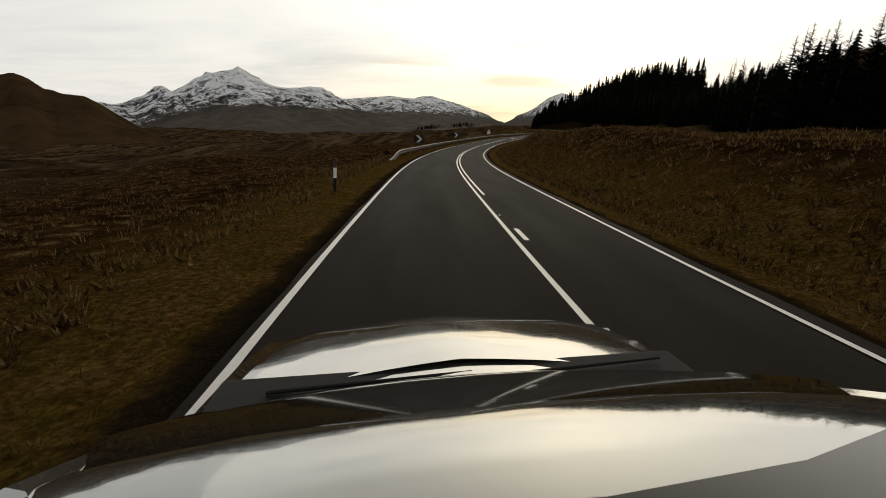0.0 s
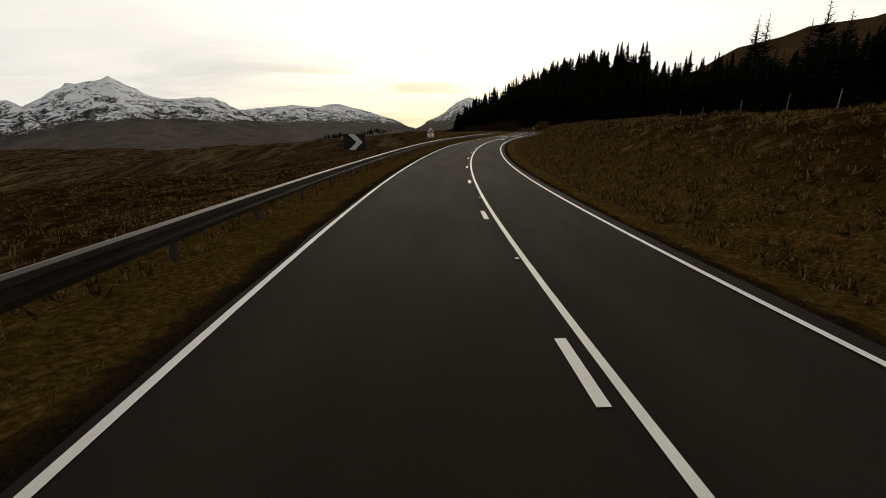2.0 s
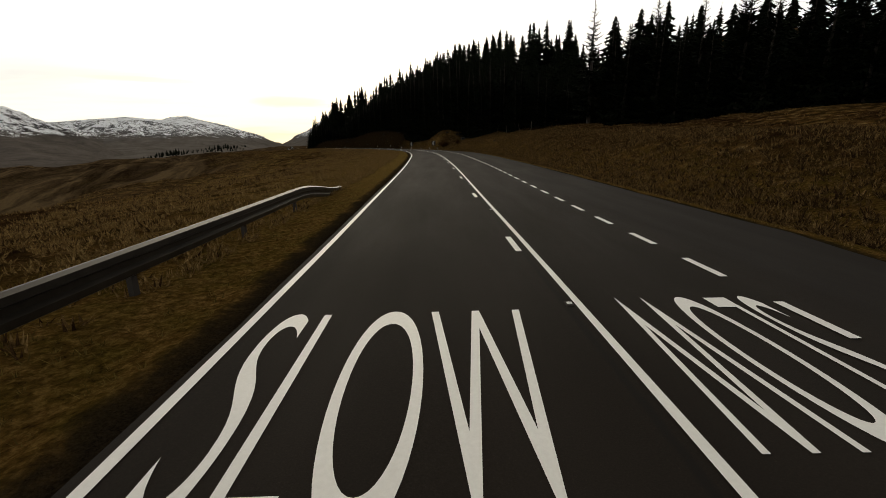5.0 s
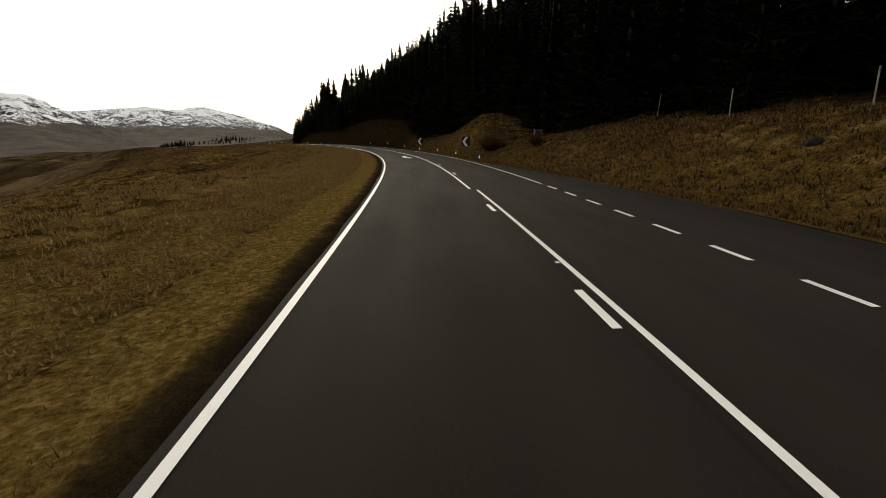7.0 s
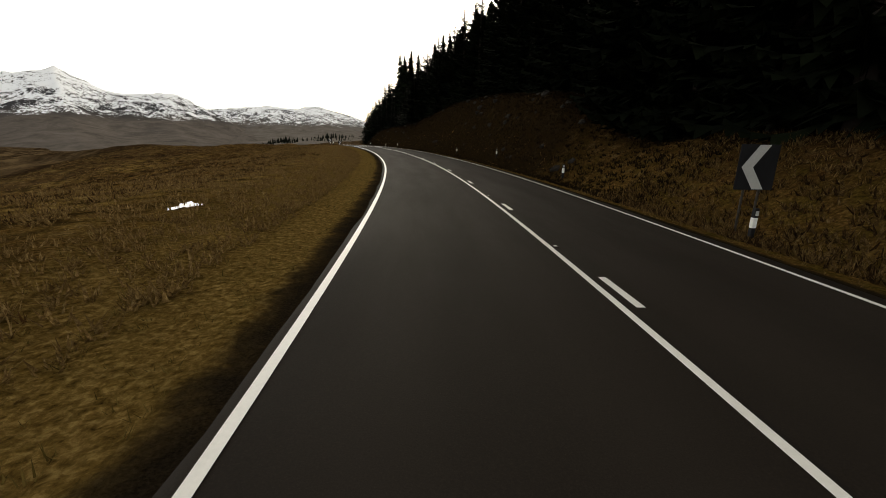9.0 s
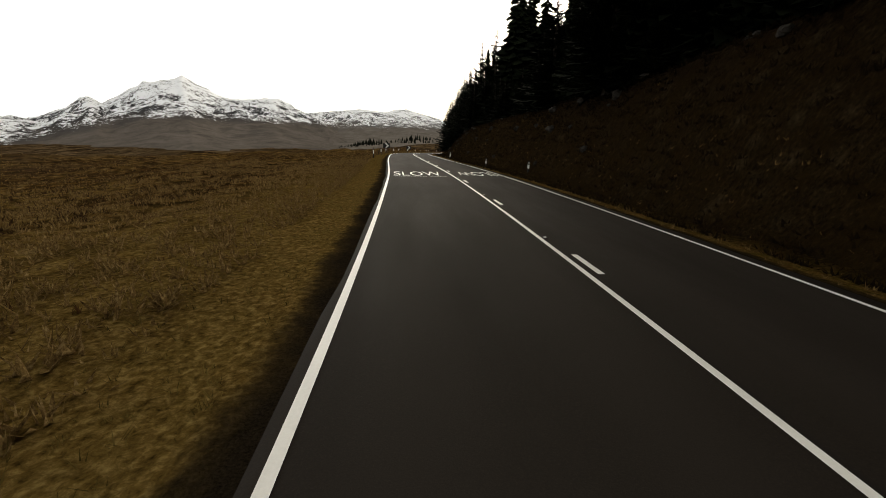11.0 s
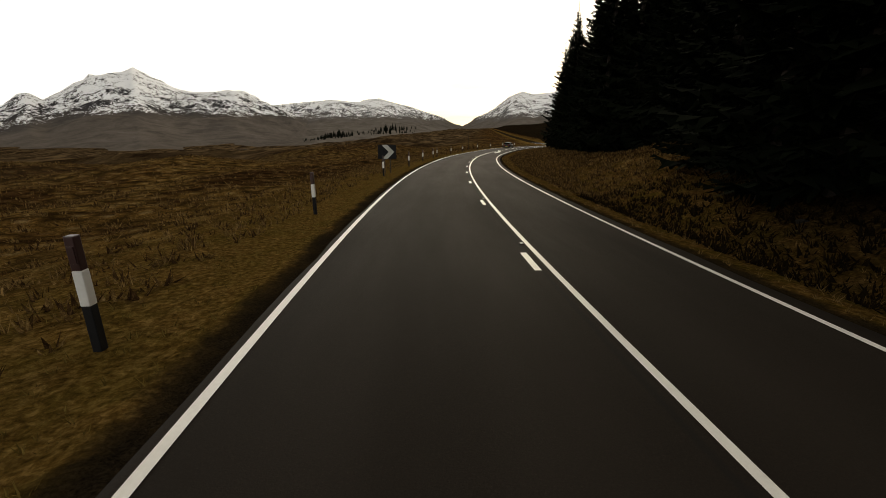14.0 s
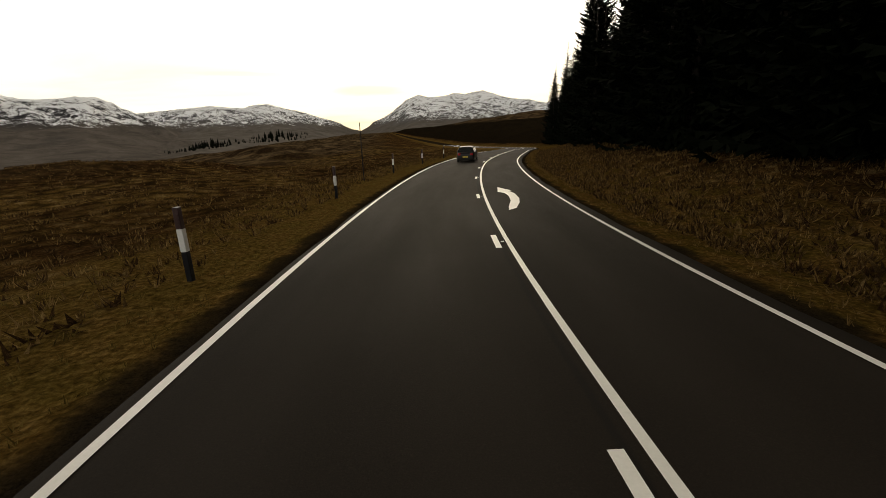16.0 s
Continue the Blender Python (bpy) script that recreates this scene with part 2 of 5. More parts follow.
    # far ground, streaked along the valley
    streak = n.noise(n.scaled(where, 1.0, 0.35, 0.0), 0.05, 7.0, 0.7, 1.2)
    far_land = n.ramp(streak, (0.40, (0.016, 0.010, 0.006)), (0.5, (0.050, 0.034, 0.019)), (0.60, (0.125, 0.086, 0.045)))
    land = n.mix(n.math("MULTIPLY", n.ramp(across, (0.45, 0.0), (1.0, 1.0)), 0.85), land, far_land)
    # fallen needles under the forest, blackened to put its shade into the colour
    litter_shade = n.add("ShaderNodeUVMap")
    litter_shade.uv_map = "litter_shade"
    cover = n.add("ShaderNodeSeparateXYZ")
    n.put(cover.inputs[0], litter_shade.outputs[0])
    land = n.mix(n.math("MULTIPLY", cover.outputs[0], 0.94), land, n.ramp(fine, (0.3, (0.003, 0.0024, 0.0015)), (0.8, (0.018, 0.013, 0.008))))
    # bare soil and grit against the asphalt
    grit = n.ramp(n.noise(where, 35.0, 4.0, 0.7), (0.3, (0.007, 0.005, 0.003)), (0.7, (0.034, 0.025, 0.016)))
    edge = n.ramp(n.math("ADD", across, n.math("MULTIPLY", n.math("SUBTRACT", clump, 0.5), 0.012)), (0.0, 1.0), (0.004, 0.85), (0.008, 0.0))
    land = n.mix(edge, land, grit)
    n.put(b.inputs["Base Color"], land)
    b.inputs["Roughness"].default_value = 0.95
    b.inputs["Specular IOR Level"].default_value = 0.0
    cell = n.add("ShaderNodeTexVoronoi")
    n.put(cell.inputs["Vector"], where)
    cell.inputs["Scale"].default_value = 2.2
    rough = n.math("ADD", n.math("MULTIPLY", fine, 0.45), n.math("SUBTRACT", clump, n.math("MULTIPLY", cell.outputs["Distance"], 0.55)))
    bump(n, b, rough, 1.0, 0.38)
    return m


def mountain_material(name, snow_from, snow_full, rock, heath, west_drop=0.0):
    m, n, b, where = material(name)
    geo = n.add("ShaderNodeNewGeometry")
    sep = n.add("ShaderNodeSeparateXYZ")
    n.put(sep.inputs[0], where)
    nrm = n.add("ShaderNodeSeparateXYZ")
    n.put(nrm.inputs[0], geo.outputs["Normal"])
    big = n.noise(where, 0.004, 7.0, 0.65)
    mid = n.noise(n.scaled(where, 1, 1, 0.8), 0.011, 7.0, 0.72, 0.6)
    fine = n.noise(n.scaled(where, 1.5, 1.5, 0.5), 0.042, 7.0, 0.72, 1.2)
    level = n.add("ShaderNodeMapRange")
    # snow line lowered to the west to fit the camera's view from y 437
    west = n.math("SUBTRACT", n.math("DIVIDE", n.math("MULTIPLY", sep.outputs[0], -1.0), n.math("SUBTRACT", sep.outputs[1], 437.0)), 0.95)
    lower = n.math("MULTIPLY", n.math("MULTIPLY", west, 2.2, clamp=True), west_drop)
    n.put(level.inputs[0], n.math("ADD", sep.outputs[2], lower))
    level.inputs[1].default_value, level.inputs[2].default_value = snow_from, snow_full
    # snow lies by height, gentler slopes and in gullies
    lie = n.math("ADD", n.math("MULTIPLY", level.outputs[0], 0.34), n.math("MULTIPLY", n.math("SUBTRACT", nrm.outputs[2], 0.80), 0.6))
    lie = n.math("ADD", lie, n.math("MULTIPLY", n.math("SUBTRACT", mid, 0.5), 2.0))
    lie = n.math("ADD", lie, n.math("MULTIPLY", n.math("SUBTRACT", fine, 0.5), 2.1))
    lie = n.math("MULTIPLY", lie, n.ramp(level.outputs[0], (0.0, 0.0), (0.3, 1.0)))
    snow = n.ramp(lie, (0.20, 0.0), (0.24, 1.0))
    stone = n.ramp(fine, (0.3, tuple(v * 0.55 for v in rock)), (0.7, tuple(v * 1.4 for v in rock)))
    brown = n.ramp(mid, (0.3, tuple(v * 0.6 for v in heath)), (0.7, tuple(v * 1.35 for v in heath)))
    body = n.mix(n.ramp(n.math("ADD", level.outputs[0], n.math("MULTIPLY", n.math("SUBTRACT", big, 0.5), 0.6)), (0.05, 0.0), (0.4, 1.0)), brown, stone)
    n.put(b.inputs["Base Color"], n.mix(snow, body, (0.92, 0.94, 0.97)))
    b.inputs["Roughness"].default_value = 0.9
    b.inputs["Specular IOR Level"].default_value = 0.0
    bump(n, b, n.math("ADD", mid, n.math("MULTIPLY", fine, 0.5)), 0.6, 14.0)
    return m


def let_light_through(n, b, color, share):
    """Mixes a translucent layer into a leaf or blade."""
    thin = n.add("ShaderNodeBsdfTranslucent")
    n.put(thin.inputs[0], color)
    both = n.add("ShaderNodeMixShader")
    both.inputs[0].default_value = share
    n.put(both.inputs[1], b.outputs[0])
    n.put(both.inputs[2], thin.outputs[0])
    out = next(node for node in n.tree.nodes if node.type == "OUTPUT_MATERIAL")
    n.put(out.inputs[0], both.outputs[0])


def foliage_material(name, low, high, share=0.0):
    m, n, b, where = material(name)
    rnd = n.add("ShaderNodeNewGeometry").outputs["Random Per Island"]
    tone = n.mix(rnd, low, high)
    blot = n.noise(where, 0.8, 3.0)
    leaf = n.mix(n.math("MULTIPLY", blot, 0.6), tone, low)
    n.put(b.inputs["Base Color"], leaf)
    if share:
        let_light_through(n, b, leaf, share)
    b.inputs["Roughness"].default_value = 0.85
    b.inputs["Specular IOR Level"].default_value = 0.02
    return m


ASPHALT = asphalt_material()
PAINT = paint_material()
MOOR = moor_material()
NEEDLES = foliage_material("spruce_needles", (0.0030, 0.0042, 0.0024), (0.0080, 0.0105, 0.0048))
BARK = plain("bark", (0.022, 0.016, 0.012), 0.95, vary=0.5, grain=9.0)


def tussock_material(name, straw_share, dull):
    m, n, b, where = material(name)
    rnd = n.add("ShaderNodeNewGeometry").outputs["Random Per Island"]
    fine = n.noise(n.scaled(where, 1, 1, 0.5), 16.0, 5.0, 0.75, 0.6)
    soft_ = n.noise(where, 2.5, 3.0)
    straw = n.ramp(fine, (0.3, (0.030, 0.017, 0.006)), (0.5, (0.135, 0.084, 0.030)), (0.75, (0.37, 0.265, 0.125)))
    brown = n.ramp(fine, (0.3, (0.008, 0.0042, 0.002)), (0.55, (0.045, 0.025, 0.011)), (0.8, (0.150, 0.092, 0.044)))
    pick = n.ramp(n.math("ADD", n.math("MULTIPLY", rnd, 0.7), n.math("MULTIPLY", soft_, 0.5)), (straw_share, 0.0), (straw_share + 0.25, 1.0))
    # mixes in a near-black; at its strongest it paints the rocky bank's shade
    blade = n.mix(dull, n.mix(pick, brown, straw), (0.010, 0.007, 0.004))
    n.put(b.inputs["Base Color"], blade)
    let_light_through(n, b, blade, 0.55)
    b.inputs["Roughness"].default_value = 0.95
    b.inputs["Specular IOR Level"].default_value = 0.0
    return m


TUSSOCK = tussock_material("heather_tussocks", 0.50, 0.0)
GOLDEN = tussock_material("golden_tussocks", 0.02, 0.0)
BANKTUFT = tussock_material("bank_tussocks", 0.46, 0.15)
# tufts blackened to carry the forest's shade on the rocky bank
SHADETUFT = tussock_material("shade_bank_tussocks", 0.74, 0.88)
GRASS = foliage_material("dry_grass", (0.060, 0.036, 0.012), (0.36, 0.24, 0.10), 0.5)
GREENGRASS = foliage_material("verge_grass", (0.045, 0.032, 0.008), (0.24, 0.170, 0.050), 0.5)
HEATHER = foliage_material("heather", (0.018, 0.008, 0.003), (0.125, 0.062, 0.022), 0.4)
# haze put into the colours: greyer heath here, paler rock on the far ridge
SNOWY = mountain_material("snowy_mountain", 15.0, 225.0, (0.050, 0.050, 0.053), (0.112, 0.097, 0.084), 120.0)
HAZYSNOW = mountain_material("far_snowy_ridge", 10.0, 250.0, (0.13, 0.13, 0.135), (0.13, 0.115, 0.10))
FELL = mountain_material("brown_fell", 330.0, 700.0, (0.045, 0.030, 0.018), (0.058, 0.036, 0.018))

# ---------------------------------------------------------------- the line of the road
# (y, x, z) of the white line on the left-hand edge
LINE = np.array((
    (-82.1, 21.90, 2.55), (-51.3, 12.19, 1.58), (-20.5, 3.56, 0.62), (10.3, -4.06, -0.44), (41.1, -9.96, -1.53),
    (71.9, -12.68, -2.33), (102.6, -11.97, -2.65), (133.4, -7.92, -2.52), (164.2, -0.78, -2.44), (195.0, 8.21, -2.39),
    (225.8, 17.06, -2.27), (256.6, 24.88, -2.22), (287.3, 30.33, -2.28), (318.1, 32.46, -2.47), (348.9, 31.35, -2.60),
    (379.7, 26.93, -2.67), (410.5, 19.81, -2.82), (441.3, 11.19, -3.26), (472.0, 3.51, -3.99), (502.8, -1.26, -4.93),
    (533.6, -2.86, -5.94), (564.4, -1.02, -6.85), (595.2, 5.70, -7.44), (625.9, 17.20, -8.20), (656.7, 29.80, -9.40),
    (687.5, 39.50, -10.80), (718.3, 44.60, -12.10), (749.1, 46.00, -13.20), (779.9, 44.50, -14.00), (810.6, 42.00, -14.60),
    (841.4, 41.00, -15.00)))
_s = LINE[:, 0]
_m = np.gradient(LINE[:, 1:], _s, axis=0)


def line_at(s):
    """x, z of the left-hand line, and its slope dx/dy, at y = s."""
    s = np.asarray(s, float)
    i = np.clip(np.searchsorted(_s, s, side="right") - 1, 0, len(_s) - 2)
    h = _s[i + 1] - _s[i]
    u = np.clip((s - _s[i]) / h, -0.0, 1.0)
    over = s - np.clip(s, _s[0], _s[-1])
    a, b_ = (2 * u**3 - 3 * u**2 + 1), (u**3 - 2 * u**2 + u) * h
    c, d = (-2 * u**3 + 3 * u**2), (u**3 - u**2) * h
    v = a[..., None] * LINE[i, 1:] + b_[..., None] * _m[i] + c[..., None] * LINE[i + 1, 1:] + d[..., None] * _m[i + 1]
    da, db = (6 * u**2 - 6 * u) / h, 3 * u**2 - 4 * u + 1
    dc, dd = -da, 3 * u**2 - 2 * u
    g = da * LINE[i, 1] + db * _m[i, 0] + dc * LINE[i + 1, 1] + dd * _m[i + 1, 0]
    over_x = over * np.where(over > 0, _m[-1, 0], _m[0, 0]) * np.exp(-np.abs(over) / 400)
    return v[..., 0] + over_x, v[..., 1], g


def road_w(s):
    """Width from edge line to edge line: wider in the left-hand bend."""
    return np.interp(s, (195, 250, 390, 450), (7.18, 7.97, 7.97, 7.25))



def layby(s):
    """Extra width of asphalt on the far side."""
    s = np.asarray(s, float)
    return 3.4 * np.clip((s - 168) / 25, 0, 1) * np.clip((292 - s) / 28, 0, 1)


def smooth(v, a, b):
    u = np.clip((np.asarray(v, float) - a) / (b - a), 0, 1)
    return u * u * (3 - 2 * u)


def wave(x, y, scale, seed=0.0, octaves=4):
    """Cheap smooth noise of sines, about -1 to 1, for arrays."""
    x, y = np.asarray(x, float) / scale, np.asarray(y, float) / scale
    total, amp, tot = 0.0, 1.0, 0.0
    for k in range(octaves):
        f = 1.93 ** k
        a1, a2 = 0.7 + 1.3 * k + seed, 2.1 + 0.9 * k + seed * 1.7
        u = x * math.cos(a1) + y * math.sin(a1)
        v = x * math.cos(a2) + y * math.sin(a2)
        w = 1.3 * np.sin(0.61 * f * v + seed * 3.1)
        total = total + amp * (np.sin(f * u * 2.0 + w + seed * 5.3) + np.sin(f * v * 1.7 + 1.2 * np.sin(0.47 * f * u + seed) + k * 1.9)) * 0.5
        tot += amp
        amp *= 0.55
    return total / tot * 1.4


# y : height of the land over the road 8 m, 30 m and 110 m out on the valley side
VALLEY = np.array(((-100, -0.8, -2.4, -10), (25, -0.8, -2.4, -10), (90, -0.9, -3.0, -12), (130, -0.8, -3.2, -13), (165, -0.3, -3.0, -13), (200, -0.1, -3.0, -17),
                   (240, 0.0, -3.0, -22), (270, 0.0, -3.0, -25), (300, 0.0, -3.0, -25), (331, 0.0, -2.8, -22), (362, -0.1, -2.8, -19), (400, -0.2, -2.0, -13),
                   (445, -0.3, -1.0, -7), (497, -0.4, -1.0, -6), (555, -0.4, -0.8, -5), (900, -0.4, -0.8, -4)))
# y : the same 9 m, 28 m and 80 m out on the forest side
BANK = np.array(((-100, 2.0, 2.4, 4), (0, 2.2, 2.4, 4), (25, 3.2, 3.2, 4.5), (45, 3.4, 3.2, 4), (60, 3.0, 2.9, 4), (112, 3.1, 3.0, 5), (130, 2.5, 2.6, 6), (165, 2.6, 2.8, 6),
                 (200, 2.2, 3.3, 9), (240, 3.0, 4.8, 14), (262, 3.6, 6.0, 18), (290, 2.8, 8, 24), (301, 2.0, 8, 26), (312, 5.8, 7.5, 27), (328, 3.4, 8, 28), (343, 2.2, 9, 29),
                 (355, 6.2, 11, 31), (372, 7.6, 13, 35), (389, 7.8, 15, 36), (407, 6.0, 14, 36), (428, 5.0, 12, 34), (457, 4.8, 11, 30), (472, 5.4, 10, 24), (485, 4.2, 8, 22)))
BANK = np.concatenate((BANK, ((503, 2.5, 6, 22), (520, 1.6, 4, 20), (555, 1.0, 2.8, 16), (640, 1.3, 3.5, 16), (900, 1.5, 4.0, 16))))


def rise(s, l):
    """Height of the land over the road at y = s, l metres right of the left-hand line (along the normal)."""
    s, l = np.asarray(s, float), np.asarray(l, float)
    L1, L2, L3 = (np.interp(s, VALLEY[:, 0], VALLEY[:, k]) for k in (1, 2, 3))
    R1, R2, R3 = (np.interp(s, BANK[:, 0], BANK[:, k]) for k in (1, 2, 3))
    d = np.maximum(-l - 0.33, 0)
    left = -0.10 * smooth(d, 0, 0.8) + L1 * smooth(d, 1.6, 9) + (L2 - L1) * smooth(d, 6, 32) + (L3 - L2) * smooth(d, 25, 120)
    deep = np.interp(s, (0, 120, 250, 400, 470, 900), (64, 66, 76, 72, 66, 64))
    left = left + (-deep - L3) * smooth(d, 100, 700) - 15 * smooth(d, 800, 2500)
    W = road_w(s)
    e = np.maximum(l - W - 0.45 - layby(s), 0)
    right = -0.12 * smooth(e, 0, 0.7) - 0.12 * smooth(e, 0.8, 1.6) * (1 - smooth(e, 1.8, 3.2)) + R1 * smooth(e, 1.6, np.interp(s, (300, 312, 325, 350, 450, 480), (9.0, 8.0, 9.0, 6.0, 5.5, 9.0)))
    right = right + (R2 - R1) * smooth(e, 9, 30) + (R3 - R2) * smooth(e, 24, 85) + 45 * smooth(e, 90, 700) + 60 * smooth(e, 600, 2000)
    out = np.where(l < W / 2, left, right)
    far = np.where(l < W / 2, d, e)
    lump = 0.07 * smooth(far, 0.6, 3) * wave(s, l, 1.6, 0.3, 3) + 0.36 * smooth(far, 2.5, 9) * wave(s, l, 5.5, 1.1, 4)
    lump = lump + 1.9 * smooth(far, 9, 40) * wave(s, l, 22, 2.3, 5) + 7.5 * smooth(far, 50, 220) * wave(s, l, 80, 0.9, 5)
    lump = lump + 14 * smooth(far, 300, 1200) * wave(s, l, 420, 1.9, 4)
    return out + lump - 0.07 * (far <= 0)


def spot(s, l, up=None):
    """World places of points given along and across the road. up: height over the road; None: on the land."""
    s, l = np.asarray(s, float), np.asarray(l, float)
    x, z, g = line_at(s)
    fade = 1 - smooth(np.abs(l - 3), 35, 220)
    ang = np.arctan(g) * fade
    h = rise(s, l) if up is None else up
    zz = z * (1 - smooth(np.abs(l), 150, 900))
    return np.stack(np.broadcast_arrays(x + l * np.cos(ang), s - l * np.sin(ang), zz + h), -1)


def heading(s):
    return math.degrees(math.atan(float(line_at(s)[2])))


# ---------------------------------------------------------------- mesh helpers


def mesh_object(name, verts, faces, mat, parent=None, shade=False):
    me = bpy.data.meshes.new(name)
    me.from_pydata([tuple(v) for v in verts], [], faces)
    me.materials.append(mat)
    if shade:
        me.polygons.foreach_set("use_smooth", [True] * len(me.polygons))
    me.update()
    ob = new(name, me)
    ob.parent = parent
    return ob


def part(name, bm, mat, parent=None, label="", shade=False):
    """Links a bmesh as one mesh object under a thing or a part."""
    me = bpy.data.meshes.new(name)
    bm.normal_update()
    bm.to_mesh(me)
    bm.free()
    me.materials.append(mat)
    if shade:
        me.polygons.foreach_set("use_smooth", [True] * len(me.polygons))
    ob = new(name, me)
    ob.parent = parent
    return tagged(ob, label)


def grid_faces(rows, cols):
    i, j = np.meshgrid(np.arange(rows - 1), np.arange(cols - 1), indexing="ij")
    a = (i * cols + j).ravel()
    return np.stack((a, a + 1, a + cols + 1, a + cols), -1)


def sheet(name, points, mat, uv=None, uv_name="land", shade=True):
    """A mesh from a grid of places, rows x columns x 3."""
    r, c = points.shape[:2]
    faces = grid_faces(r, c)
    me = bpy.data.meshes.new(name)
    me.from_pydata(points.reshape(-1, 3).tolist(), [], faces.tolist())
    me.materials.append(mat)
    if uv is not None:
        layer = me.uv_layers.new(name=uv_name)
        layer.data.foreach_set("uv", uv.reshape(-1, 2)[faces.ravel()].ravel())
    me.polygons.foreach_set("use_smooth", [shade] * len(me.polygons))
    me.update()
    return new(name, me)


def box(bm, x0, x1, y0, y1, z0, z1, bevel=0.0):
    m = Matrix.Translation(((x0 + x1) / 2, (y0 + y1) / 2, (z0 + z1) / 2)) @ Matrix.Diagonal((x1 - x0, y1 - y0, z1 - z0, 1))
    made = bmesh.ops.create_cube(bm, size=1, matrix=m)["verts"]
    if bevel:
        edges = {e for v in made for e in v.link_edges}
        bmesh.ops.bevel(bm, geom=list(edges), offset=bevel, segments=2, affect="EDGES", profile=0.5)
    return bm


def rod(bm, a, b, r0, r1=None, sides=10):
    a, b = Vector(a), Vector(b)
    m = Matrix.Translation((a + b) / 2) @ (b - a).to_track_quat("Z", "Y").to_matrix().to_4x4()
    bmesh.ops.create_cone(bm, cap_ends=True, segments=sides, radius1=r0, radius2=r0 if r1 is None else r1, depth=(b - a).length, matrix=m)
    return bm


# ---------------------------------------------------------------- the land, one sheet to the horizon


#   y : distance of the forest's edge from the far edge line, and tree height there
EDGE = np.array(((-100, 62, 15), (0, 60, 15), (60, 54, 15), (100, 48, 15), (140, 46, 15), (180, 46, 16), (205, 44, 18), (230, 36, 20), (260, 25, 21), (285, 17, 23), (300, 13, 26), (318, 13, 29),
                 (333, 8.5, 30), (345, 8, 30), (354, 11, 30), (385, 9.5, 29), (415, 6, 28), (432, 7.5, 28), (478, 8, 28), (492, 4.6, 27), (498, 4.2, 27), (508, 8, 25), (520, 11.5, 24), (560, 11, 24), (590, 9.5, 24), (620, 9, 24), (700, 8.5, 21), (720, 10, 18)))


def build_ground():
    s = np.concatenate((np.linspace(-900, -110, 20), np.arange(-100, 40, 2.5), np.arange(40, 640, 1.6), np.arange(640, 900, 4), np.geomspace(905, 4500, 50)))
    near = np.concatenate(((0.0, 0.35, 0.8), np.arange(1.3, 12, 0.65), np.geomspace(12.5, 60, 32), np.geomspace(63, 260, 26), np.geomspace(280, 4300, 36)))
    l = np.concatenate((-0.33 - near[::-1], np.linspace(0.3, 6.8, 4), 7.18 + 0.45 + near))
    S, L = np.meshgrid(s, l, indexing="ij")
    L = np.where(L > 7.0, L + road_w(S) - 7.18, L)
    # columns beyond the asphalt move outwards with the lay-by
    L = np.where(L > 7.0, L + layby(S) * (1 - smooth(L, 30, 60)), L)
    P = spot(S, L)
    d = np.where(L < 3, -0.33 - L, L - road_w(S) - 0.45 - layby(S))
    uv = np.stack((np.clip(d / 60, 0, 1), S + 2000 * (L > 3)), -1)
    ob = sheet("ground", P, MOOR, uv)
    # where fallen needles and painted shade cover the soil under the forest
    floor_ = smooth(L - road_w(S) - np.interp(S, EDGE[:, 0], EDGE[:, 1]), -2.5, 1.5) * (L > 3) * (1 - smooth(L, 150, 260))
    layer = ob.data.uv_layers.new(name="litter_shade")
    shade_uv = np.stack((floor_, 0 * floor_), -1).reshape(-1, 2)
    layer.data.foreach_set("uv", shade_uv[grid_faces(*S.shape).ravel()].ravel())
    return tagged(ob, "brown winter moorland of heather and dry grass", "ground", kind="structure")


ground = build_ground()


def build_road():
    s = np.concatenate((np.arange(-80, 640, 1.5), np.arange(640, 842, 3)))
    cols = []
    edge = 0.05 * wave(s, s * 0, 1.3, 0.4, 3)
    edge2 = 0.05 * wave(s, s * 0, 1.1, 2.4, 3)
    lay, W = layby(s), road_w(s)
    ls = [(-0.22 + edge, -0.12), (-0.18 + edge, 0.004), (0.0 * s + 0.0, 0.012), (0 * s + 2.1, 0.03), (0 * s + 4.25, 0.045), (0 * s + 5.8, 0.03),
          (W, 0.012), (W + 0.40 + lay + edge2, 0.0), (W + 0.44 + lay + edge2, -0.10)]
    pts = np.stack([spot(s, lv, hv) for lv, hv in ls], 1)
    uv = np.stack([np.stack((np.broadcast_to(lv, s.shape), s), -1) for lv, hv in ls], 1)
    ob = sheet("road", pts, ASPHALT, uv, "road")
    return tagged(ob, "dark worn asphalt two-lane road with lay-by", "road", kind="structure")


road = build_road()


def camber(l):
    return np.interp(l, (-0.4, 0, 2.1, 4.25, 5.8, 7.97, 8.5, 14), (0.0, 0.012, 0.03, 0.045, 0.03, 0.014, 0.004, 0.004))


def stripe(name, s0, s1, l, width, label, step=1.5, lift=0.009):
    """A painted line along the road."""
    s = np.linspace(s0, s1, max(2, int((s1 - s0) / step) + 1))
    l = l(s) if callable(l) else np.broadcast_to(l, s.shape)
    pts = np.stack([spot(s, l + k * width / 2, camber(l + k * width / 2) + lift) for k in (-1, 1)], 1)
    ob = sheet(name, pts, PAINT, shade=False)
    return tagged(ob, label, "road marking", kind="structure")


stripe("edge_line_left", -80, 842, 0.0, 0.12, "worn white edge line along the verge")
stripe("edge_line_right_near", -80, 172, road_w, 0.105, "white edge line on the far side")
stripe("edge_line_right_far", 271, 842, road_w, 0.105, "white edge line on the far side")
A_, B_ = 4.12, 4.386                 # the two centre lines


